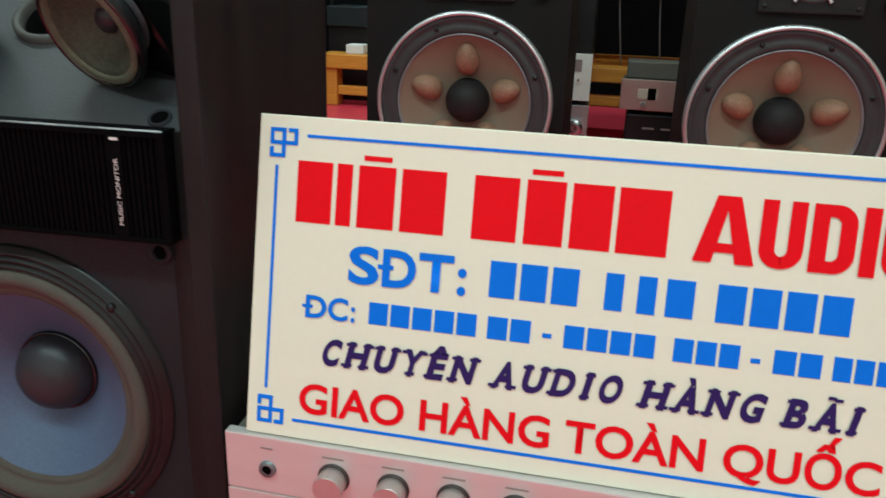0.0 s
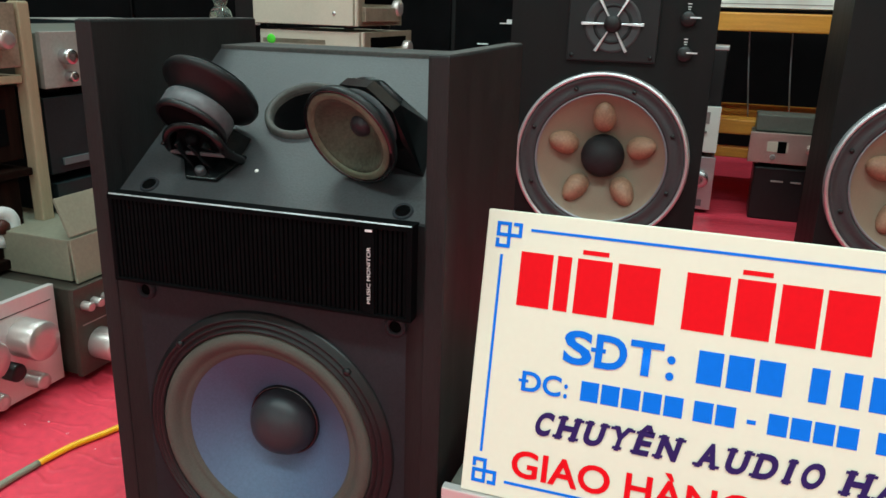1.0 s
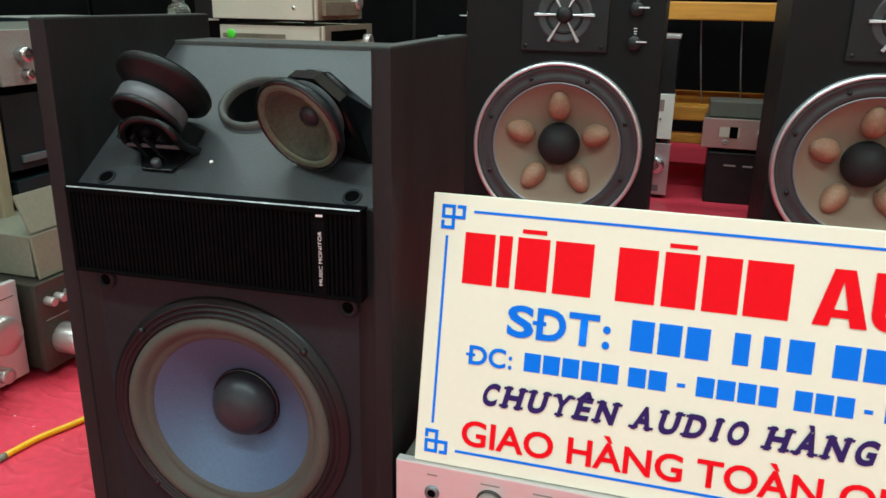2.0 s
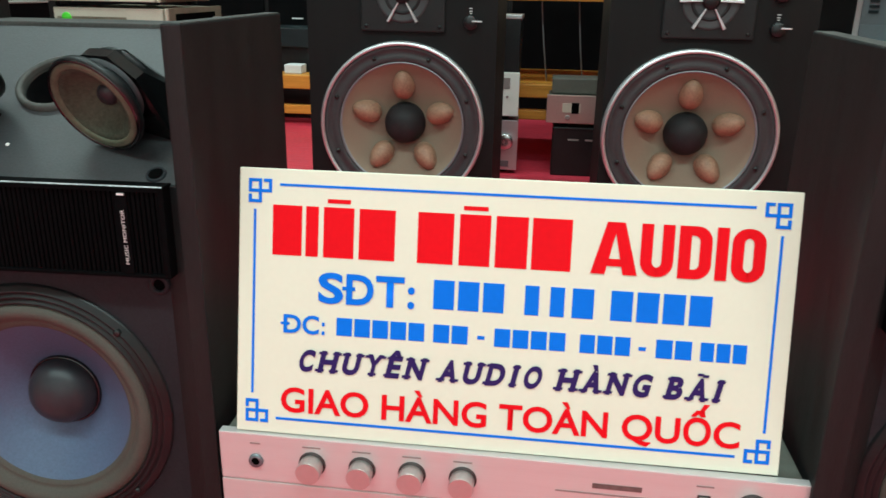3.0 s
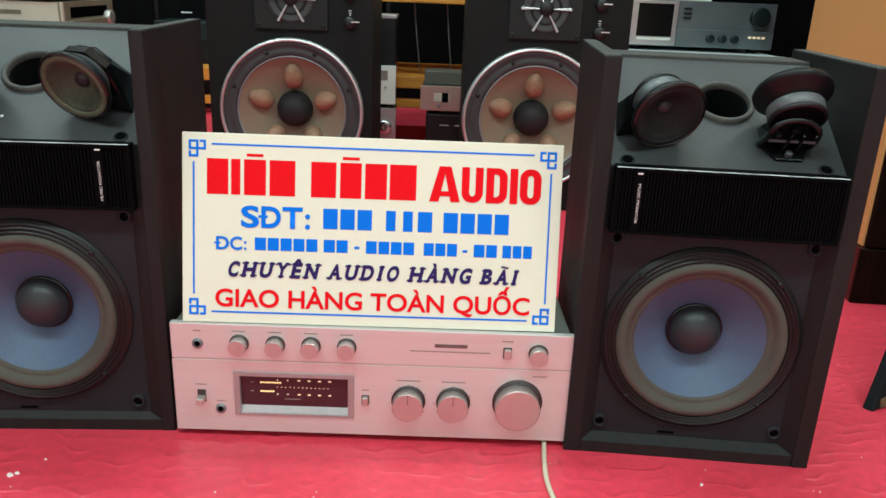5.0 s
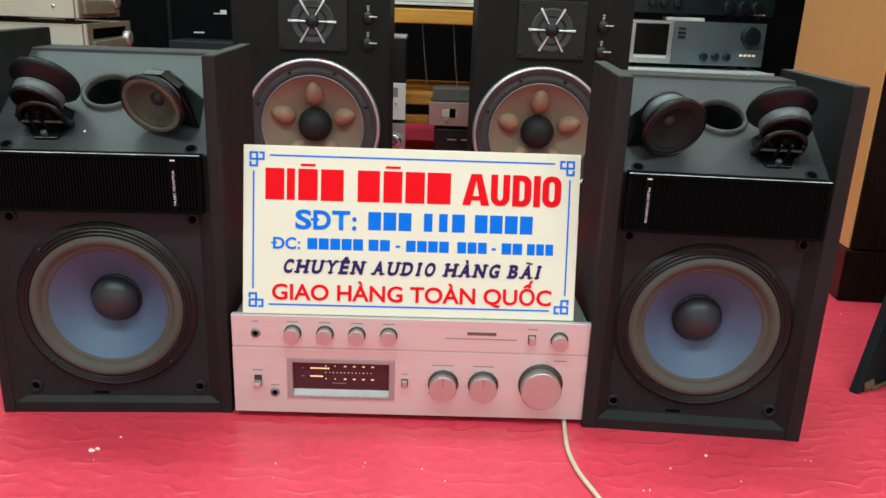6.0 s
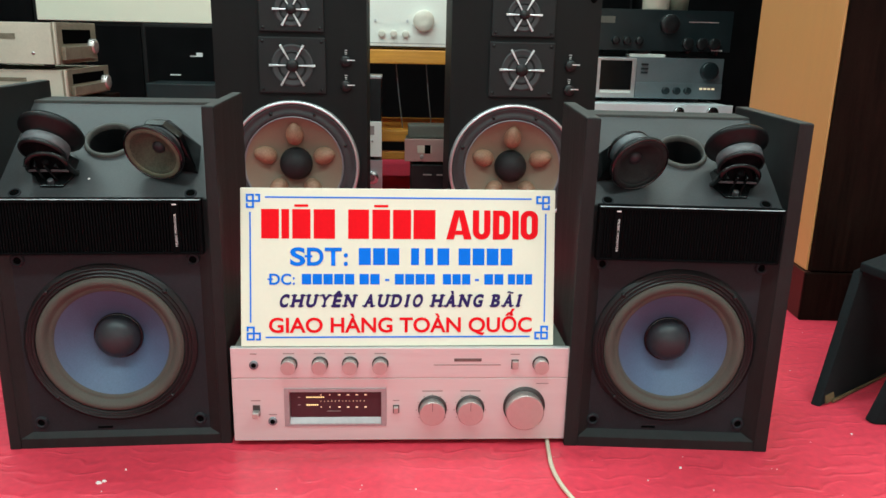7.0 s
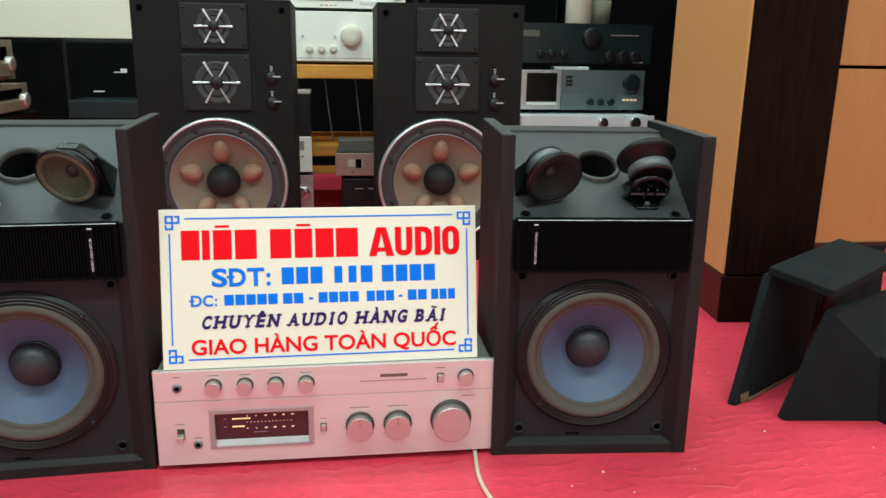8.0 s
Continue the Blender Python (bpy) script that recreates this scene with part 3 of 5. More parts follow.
    # rounded hood and side rails of the bracket
    pts = [on_slope(bx_ - 0.025, 0.046, 0.002), Vector((bx_ - 0.0235, f.y + 0.006, f.z - 0.010)), Vector((bx_ - 0.021, f.y - 0.001, f.z)), Vector((bx_ - 0.013, f.y - 0.003, f.z + 0.007)), Vector((bx_, f.y - 0.004, f.z + 0.0095)), Vector((bx_ + 0.013, f.y - 0.003, f.z + 0.007)), Vector((bx_ + 0.021, f.y - 0.001, f.z)), Vector((bx_ + 0.0235, f.y + 0.006, f.z - 0.010)), on_slope(bx_ + 0.025, 0.046, 0.002)]
    part("hood", tube([tuple(p) for p in pts], 0.0034, 8), M["gloss"], ta, "rounded glossy black hood")
    part("hood_plate", plate4([Vector((bx_ - 0.021, f.y + 0.010, f.z - 0.010)), Vector((bx_ + 0.021, f.y + 0.010, f.z - 0.010)), Vector((bx_ + 0.012, f.y + 0.003, f.z + 0.008)), Vector((bx_ - 0.012, f.y + 0.003, f.z + 0.008))], 0.004), M["slot"], ta)
    part("hood_screw", lathe([(0.0048, 0), (0.0048, 0.003), (0.0030, 0.0042), (0, 0.0042)], 16, (bx_, f.y + 0.001, f.z - 0.001), (0, -0.9, 0.2)), M["slot"], ta)
    part("bracket_boss", lathe([(0.0038, 0), (0.0038, 0.005), (0.003, 0.006), (0, 0.006)], 16, on_slope(bx_, 0.031, 0.003), sl), M["band"], ta)
    return sp


monitor_speaker(pose(-0.3578, 0.001, 0, 0, 0, 2.6), -1, "black floor monitor speaker with blue-grey woofer, grille off, beside the amplifier", 0.446, 0.433, 0.1375, 0.1235, 0.1180, 0.1015, 0.1020, 0.0070)
monitor_speaker(pose(0.3455, -0.0155, 0, 0, 0, -4.5), 1, "black floor monitor speaker with blue-grey woofer, grille off, beside the amplifier", 0.428, 0.4285, 0.1325, 0.1150, 0.1105, 0.0965, 0.0988, 0.0130)


# ---- the amplifier ----
def knob(parent, x, z, r, depth, name="knob", y=0.0, mark=True, skirt=True):
    if skirt:
        # Dark disc set off upwards: well and knob shadow painted as one.
        part("knob_well_shade", lathe([(r * 1.13, 0.0), (r * 1.13, 0.0006), (r * 0.6, 0.0006)], 40, (x + r * 0.03, y, z + r * 0.09)), M["dark_mark"], parent)
    k = part(name, lathe([(r * 0.98, 0.001), (r, 0.002), (r, depth - 0.0007), (r, depth - 0.0006), (r * 0.97, depth - 0.0001), (r * 0.965, depth), (r * 0.955, depth), (r * 0.5, depth), (0, depth)], 48, (x, y, z)), M["champ_knob"], parent, "champagne metal knob")
    if mark:
        part("pointer", box(x - 0.0003, x + 0.0003, y - depth - 0.0003, y - depth + 0.001, z + r * 0.25, z + r * 0.92, 0), M["dark_mark"], k)
    return k


amp = thing("stereo_amplifier", pose(0, 0, 0, 0, 0, 0), "champagne stereo amplifier with lit level display, standing on the red floor", "amplifier")
part("upper_face", box(-0.215, 0.215, 0.0, 0.008, 0.0957, 0.1365, 0.001), M["champagne"], amp, "pinkish champagne brushed front plate")
for x0, x1, z0, z1 in ((-0.215, -0.150, 0.008, 0.0945), (-0.020, 0.215, 0.008, 0.0945), (-0.1502, -0.0198, 0.0815, 0.0944), (-0.1502, -0.0198, 0.0081, 0.0285)):
    part("lower_face", box(x0, x1, 0.0, 0.008, z0, z1, 0.0003), M["champagne"], amp, "pinkish champagne brushed front plate")
part("groove", box(-0.214, 0.214, 0.0012, 0.006, 0.0942, 0.096, 0), M["champ_knob"], amp)
part("case", box(-0.212, 0.212, 0.008, 0.305, 0.010, 0.1345, 0.002), M["cover"], amp, "olive-grey metal case")
for x in (-0.17, 0.17):
    for y in (0.04, 0.27):
        part("foot", lathe([(0.018, -0.0101), (0.017, 0), (0, 0)], 20, (x, y, 0.0), (0, 0, -1)), M["rubber"], amp)
# level display
disp = part("display_frame", merge(box(-0.150, -0.1435, -0.0015, 0.006, 0.0285, 0.0815, 0.0005), box(-0.0265, -0.020, -0.0015, 0.006, 0.0285, 0.0815, 0.0005), box(-0.1436, -0.0264, -0.0015, 0.006, 0.0765, 0.0815, 0.0005), box(-0.1436, -0.0264, -0.0015, 0.006, 0.0285, 0.0320, 0.0005)), M["frame_grey"], amp, "silver bevelled display frame")
part("display_lip", prism([(-0.0005, 0.0319), (0.006, 0.0319), (0.006, 0.0385), (0.0045, 0.0385)], -0.1436, -0.0264, 0.0003), M["frame_grey"], disp, "silver sloping lip")
part("display_glass", box(-0.1436, -0.0264, 0.0045, 0.0075, 0.0380, 0.0757, 0), M["window"], disp, "smoked brown display window")
for row, n in ((0.0668, 9), (0.0560, 6)):
    for k in range(n):
        x = -0.1225 + 0.0026 * k
        part("lit_segment", box(x, x + 0.0018, 0.0040, 0.0046, row - 0.0008, row + 0.0008, 0), M["lit"], disp)
for k in range(13):
    x = -0.1045 + 0.0046 * k
    part("scale_dot", box(x, x + 0.0009, 0.0040, 0.0046, 0.0610, 0.0618, 0), M["lit_dim"], disp)
for k in range(6):
    x = -0.1045 + 0.0112 * k
    for z in (0.0700, 0.0528):
        part("scale_mark", box(x, x + (0.0012 if k < 2 else 0.0032), 0.0040, 0.0046, z - 0.0007, z + 0.0007, 0), M["lit_dim"], disp)
for z in (0.0668, 0.0560):
    part("channel_mark", box(-0.1335, -0.1300, 0.0040, 0.0046, z - 0.0005, z + 0.0005, 0), M["print_grey"], disp)
part("display_caption", box(-0.0965, -0.0790, 0.0040, 0.0046, 0.0468, 0.0474, 0), M["print_grey"], disp)
# controls
for x in (-0.1425, -0.104, -0.066, -0.028):
    knob(amp, x, 0.1140, 0.0092, 0.0125, mark=False)
    part("caption", box(x - 0.007, x + 0.007, -0.0004, 0.001, 0.1285, 0.1297, 0), M["print_grey"], amp)
knob(amp, 0.177, 0.1140, 0.0094, 0.0120, mark=False)
for x, w in ((0.039, 0.0165), (0.088, 0.0165)):
    knob(amp, x, 0.0508, w, 0.0135)
    for k in range(9):
        a = math.radians(-125 + 250 * k / 8)
        part("dial_tick", box(x + 0.0205 * math.sin(a) - 0.0006, x + 0.0205 * math.sin(a) + 0.0006, -0.0004, 0.001, 0.0515 + 0.0205 * math.cos(a) - 0.0006, 0.0515 + 0.0205 * math.cos(a) + 0.0006, 0), M["print_grey"], amp)
    part("caption", box(x - 0.013, x + 0.013, -0.0004, 0.001, 0.0765, 0.0777, 0), M["print_grey"], amp)
knob(amp, 0.158, 0.0530, 0.0243, 0.0160, "volume_knob", mark=False)
part("caption", box(0.173, 0.189, -0.0004, 0.001, 0.0868, 0.0878, 0), M["print_grey"], amp)
for x, z in ((-0.1865, 0.1135), (-0.1655, 0.0355)):
    j = part("headphone_jack", lathe([(0.0058, 0), (0.0054, 0.0018), (0.0032, 0.0018)], 24, (x, 0, z)), M["grey_metal"], amp, "silver jack socket")
    # Flat disc coloured like the shade down the jack.
    part("jack_hole", lathe([(0.0036, 0.0012), (0, 0.0012)], 16, (x, 0, z)), M["hole"], j)
for x, z, w, h in ((0.144, 0.1145, 0.0035, 0.0052), (-0.0075, 0.052, 0.0030, 0.0045)):
    part("button_well", box(x - w - 0.001, x + w + 0.001, -0.0006, 0.001, z - h - 0.001, z + h + 0.001, 0), M["dark_mark"], amp)
    part("push_button", box(x - w, x + w, -0.006, 0.0, z - h, z + h, 0.0008), M["champ_knob"], amp)
part("switch_plate", box(-0.190, -0.181, -0.001, 0.001, 0.043, 0.058, 0.0003), M["dark_mark"], amp)
part("toggle_switch", box(-0.1895, -0.1815, -0.011, 0.0, 0.0445, 0.0515, 0.0012), M["champ_knob"], amp, "champagne metal toggle switch")
for x, z, w in ((-0.186, 0.0645, 0.006), (-0.165, 0.045, 0.005), (-0.0075, 0.064, 0.004), (0.144, 0.128, 0.006), (-0.1865, 0.1285, 0.004)):
    part("caption", box(x - w, x + w, -0.0004, 0.001, z - 0.0006, z + 0.0006, 0), M["print_grey"], amp)
part("maker_mark", box(0.066, 0.101, -0.0005, 0.001, 0.1182, 0.1222, 0), M["print_brown"], amp, "brown printed bar")
part("model_caption", box(0.040, 0.126, -0.0004, 0.001, 0.1128, 0.1140, 0), M["print_grey"], amp)

cord = thing("power_cord", pose(0, 0, 0), "ivory power cord lying on the red floor before the amplifier", "cable")
part("cord", tube([(0.196, 0.30, 0.004), (0.197, 0.16, 0.0035), (0.1945, 0.03, 0.0032), (0.189, -0.03, 0.0032), (0.187, -0.065, 0.0032), (0.191, -0.103, 0.0032), (0.201, -0.14, 0.0032), (0.220, -0.20, 0.0032), (0.26, -0.30, 0.0032)], 0.0028), M["ivory"], cord)

# ---- the shop sign leaning on the amplifier ----
sg = thing("shop_sign", pose(-0.0040, 0.005, 0.1374, -12.3, 0, 0.7), "cream sign board with red and blue lettering, propped on the amplifier", "sign")
SW = 0.1975
part("board", box(-SW, SW, 0.0, 0.007, 0.0, 0.1985, 0.0008), M["sign"], sg, "cream acrylic board")
part("board_back", box(-SW, SW, 0.007, 0.012, 0.001, 0.198, 0.0008), M["sign_edge"], sg)
def bar(name, x0, x1, z0, z1, material):
    part(name, box(x0, x1, -0.0005, 0.0005, z0, z1, 0), material, sg)


def outline(x0, x1, z0, z1, r, corners, n=7):
    """A closed loop round a rectangle, some of its corners (bl, br, tr, tl) rounded."""
    pts = []
    for k, (cx, cz, fx, fz) in enumerate(((x0, z0, 1, 1), (x1, z0, -1, 1), (x1, z1, -1, -1), (x0, z1, 1, -1))):
        for i in range(n):
            a = math.radians(180 + 90 * k + 90 * i / (n - 1))
            if corners[k]:
                pts.append((cx + fx * r + r * math.cos(a), cz + fz * r + r * math.sin(a)))
            else:
                pts.append((cx, cz))
    return pts


def block_letter(ch, x0, x1, z0, z1, w, y=-0.0009):
    """A heavy condensed capital with stems of width w and bars a little thinner."""
    bm = bmesh.new()
    h = w * 0.80

    def poly(pts):
        bm.faces.new([bm.verts.new((px, y, pz)) for px, pz in pts])

    def ring(outer, inner, skip=()):
        for i in range(len(outer)):
            j = (i + 1) % len(outer)
            if i not in skip and (outer[i] != outer[j] or inner[i] != inner[j]):
                pts = [outer[i], outer[j], inner[j], inner[i]]
                poly([p for k, p in enumerate(pts) if p not in pts[:k]])

    if ch == "I":
        poly([(x0, z0), (x1, z0), (x1, z1), (x0, z1)])
    elif ch in "OD":
        c = (1, 1, 1, 1) if ch == "O" else (0, 1, 1, 0)
        r = (x1 - x0) * 0.46
        ring(outline(x0, x1, z0, z1, r, c), outline(x0 + w, x1 - w, z0 + h, z1 - h, r * 0.38, c))
    elif ch == "U":
        r = (x1 - x0) * 0.46
        ring(outline(x0, x1, z0, z1, r, (1, 1, 0, 0)), outline(x0 + w, x1 - w, z0 + h, z1, r * 0.38, (1, 1, 0, 0)), range(14, 27))
    elif ch == "A":
        m, t = (x0 + x1) / 2, w * 0.62
        poly([(x0, z0), (x0 + w, z0), (m, z1 - h), (m, z1), (m - t, z1)])
        poly([(x1, z0), (m + t, z1), (m, z1), (m, z1 - h), (x1 - w, z0)])
        k0, k1 = 0.20, 0.38
        q = lambda k, side: (x0 + w + (m - x0 - w) * k if side < 0 else x1 - w + (m - x1 + w) * k, z0 + (z1 - h - z0) * k)
        poly([q(k0, -1), q(k0, 1), q(k1, 1), q(k1, -1)])
    for f in bm.faces:
        f.normal_update()
        if f.normal.y > 0:
            f.normal_flip()
    return bm


# the name, as plain bars of the letters' size
for x0, x1 in ((-0.1719, -0.1500), (-0.1470, -0.1376), (-0.1337, -0.1112), (-0.1073, -0.0809), (-0.0644, -0.0385), (-0.0343, -0.0122), (-0.0085, 0.0142), (0.0172, 0.0449)):
    bar("red_bar", x0, x1, 0.1356, 0.1723, M["red"])
bar("red_accent", -0.1310, -0.1140, 0.1752, 0.1782, M["red"])
bar("red_accent", -0.0320, -0.0145, 0.1752, 0.1782, M["red"])
for ch, x0, x1, w in (("A", 0.0587, 0.0908, 0.0098), ("U", 0.0922, 0.1146, 0.0080), ("D", 0.1178, 0.1400, 0.0082), ("I", 0.1428, 0.1508, 0.0078), ("O", 0.1532, 0.1755, 0.0080)):
    part("red_lettering", block_letter(ch, x0, x1, 0.1356, 0.1723, w), M["red"], sg, "large heavy red lettering")
for body, x0, x1 in (("S", -0.1365, -0.1175), ("D", -0.1155, -0.0950), ("T", -0.0935, -0.0725), (":", -0.0700, -0.0648)):
    part("blue_lettering", text_bm(body, x0, x1, 0.1026, 0.0212, -0.0005, 0.028), M["blue"], sg, "bold blue lettering")
bar("blue_stroke", -0.1185, -0.1090, 0.1121, 0.1148, M["blue"])
for x0, n in ((-0.0512, 3), (0.0119, 3), (0.0746, 4)):
    for k in range(n):
        thin = 0.0050 if x0 > 0 and n == 3 and k < 2 else 0.0
        bar("blue_bar", x0 + 0.0179 * k + thin * 0.5, x0 + 0.0179 * k + 0.0150 - thin * 0.5, 0.1028, 0.1240, M["blue"])
for body, x0, x1 in (("D", -0.1622, -0.1488), ("C", -0.1478, -0.1352), (":", -0.1332, -0.1307)):
    part("blue_lettering", text_bm(body, x0, x1, 0.0782, 0.0132, -0.0005, 0.022), M["blue"], sg, "small blue lettering")
bar("blue_stroke", -0.1645, -0.1578, 0.0838, 0.0856, M["blue"])
for x0, x1, n in ((-0.1221, -0.0568, 5), (-0.0502, -0.0251, 2), (-0.0059, 0.0446, 4), (0.0548, 0.0898, 3), (0.1076, 0.1320, 2), (0.1379, 0.1690, 3)):
    pitch = (x1 - x0 + 0.0018) / n
    for k in range(n):
        bar("blue_bar", x0 + k * pitch, x0 + (k + 1) * pitch - 0.0018, 0.0782, 0.0914, M["blue"])
for x0, x1 in ((-0.0182, -0.0129), (0.0957, 0.1007)):
    bar("blue_dash", x0, x1, 0.0826, 0.0852, M["blue"])


def serif_line(body, x0, x1, z0, cap, lean):
    """Slanting heavy capitals with slab serifs at the ends of their stems."""
    STEMS = dict(H="lLrR", U="LR", Y="LRm", E="lL", N="lLR", A="lr", D="lL", I="mM", B="lL")
    marks = {"Ê": "E", "À": "A", "Ã": "A"}
    cells, x = [], 0.0
    wide = dict(I=0.50, E=0.80, B=0.86, C=0.86, N=1.05, H=1.06, A=1.0, U=1.0, Y=0.95, D=1.0, O=0.98, G=0.96)
    for ch in body:
        if ch == " ":
            x += 0.50
            continue
        w = wide[marks.get(ch, ch)]
        cells.append((ch, x, x + w))
        x += w + 0.17
    k = (x1 - x0) / (x - 0.17)
    out = bmesh.new()
    for ch, a, b in cells:
        xa, xb = x0 + a * k, x0 + b * k
        inset = (xb - xa) * (0.24 if ch == "I" else 0.06)
        out = merge(out, text_bm("A" if ch == "Ã" else ch, xa + inset, xb - inset, z0, cap, -0.0005, 0.046))
        if ch == "Ã":
            xm, wt = (xa + xb) / 2, (xb - xa) * 0.27
            for q0, q1, dz in ((-1.0, 0.05, 0.0), (-0.05, 1.0, -0.06)):
                out = merge(out, box(xm + q0 * wt, xm + q1 * wt, -0.00098, -0.00092, z0 + cap * (1.16 + dz), z0 + cap * (1.29 + dz), 0))
        st, th = (xb - xa) * 0.30, cap * 0.13
        for key in STEMS.get(marks.get(ch, ch), ""):
            cx = {"l": xa + st * 0.52, "r": xb - st * 0.52, "m": (xa + xb) / 2}[key.lower()]
            zb = z0 + cap - th if key.isupper() else z0
            hw = st * (0.72 if ch != "I" else 1.30)
            out = merge(out, box(cx - hw, cx + hw, -0.00098, -0.00092, zb, zb + th, 0))
    for v in out.verts:
        v.co.x += (v.co.z - z0 - cap / 2) * lean
    return out


part("navy_lettering", serif_line("CHUYÊN AUDIO HÀNG BÃI", -0.1500, 0.1560, 0.0502, 0.0150, 0.22), M["navy"], sg, "slanting heavy navy lettering with serifs")
part("red_lettering", text_bm("GIAO HÀNG TOÀN QUỐC", -0.1630, 0.1693, 0.0178, 0.0182, -0.0005, 0.020), M["red"], sg, "bold red lettering")
# border lines and key-pattern corners
B, T_, L_, R_ = 0.0115, 0.1870, -SW + 0.0120, SW - 0.0120
lw, kw = 0.0009, 0.00115
for z in (B, T_):
    part("border_line", box(L_ + 0.0185, R_ - 0.0185, -0.0005, 0.0005, z - lw, z + lw, 0), M["blue"], sg)
for x in (L_, R_):
    part("border_line", box(x - lw, x + lw, -0.0005, 0.0005, B + 0.0185, T_ - 0.0185, 0), M["blue"], sg)
u = 0.0038
STROKES = (((-1, 1), (1, 1)), ((-1, 1), (-1, -1)), ((-1, -1), (3, -1)), ((1, 1), (1, -3)), ((3, -1), (3, 1)), ((3, 1), (2, 1)), ((1, -3), (-1, -3)), ((-1, -3), (-1, -2)))
for cx, cz, fx, fz in ((L_, T_, 1, 1), (R_, T_, -1, 1), (L_, B, 1, -1), (R_, B, -1, -1)):
    key = bmesh.new()
    for i, ((ax, az), (bx, bz)) in enumerate(STROKES):
        xa, xb = sorted((cx + fx * ax * u, cx + fx * bx * u))
        za, zb = sorted((cz + fz * (az - 0.3) * u, cz + fz * (bz - 0.3) * u))
        key = merge(key, box(xa - kw, xb + kw, -0.0005 - 0.00003 * i, 0.0005, za - kw, zb + kw, 0))
    part("key_corner", key, M["blue"], sg, "blue key-pattern corner ornament")


# ---- the tower speakers behind ----
def flared_blade(x0, x1, w0, w1, y0, y1):
    """A blade that widens outwards."""
    bm = box(x0, x1, y0, y1, -1, 1, 0)
    for v in bm.verts:
        v.co.z *= w0 if v.co.x < (x0 + x1) / 2 else w1
    bmesh.ops.bevel(bm, geom=bm.edges[:], offset=0.0006, segments=1, profile=0.6, affect="EDGES")
    return bm


def star_driver(parent, name, x, z, hw, hh, r):
    """A driver on a square plate with six chrome blades round a black hub."""
    d = part(name, box(x - hw, x + hw, -0.008, 0.002, z - hh, z + hh, 0.003), M["plate"], parent, "black driver plate")
    part("dish", lathe([(r * 0.86, 0.0082), (r * 0.83, 0.0105), (r * 0.76, 0.0090), (r * 0.5, 0.0084), (0, 0.0084)], 40, (x, 0, z)), M["band"], d)
    for k in range(6):
        a = math.radians(60 * k)
        b = turned(flared_blade(r * 0.26, r * 0.95, 0.0013, 0.0028, -0.0155, -0.0085), Matrix.Translation((x, 0, z)) @ pose(0, 0, 0, 0, math.degrees(a), 0))
        part("blade", b, M["blade"], d, "chrome blade")
    part("dish_ring", lathe([(r * 0.60, 0.0088), (r * 0.575, 0.0105), (r * 0.53, 0.0105), (r * 0.50, 0.0088)], 40, (x, 0, z)), M["plate"], d)
    part("hub", lathe([(r * 0.26, 0.008), (r * 0.26, 0.014), (r * 0.18, 0.018), (0, 0.019)], 28, (x, 0, z)), M["rubber"], d)
    for a in (-1, 1):
        for b in (-1, 1):
            part("screw", lathe([(0.004, 0.008), (0.004, 0.009), (0, 0.0095)], 10, (x + a * (hw - 0.01), 0, z + b * (hh - 0.01))), M["plate"], d)
    return d


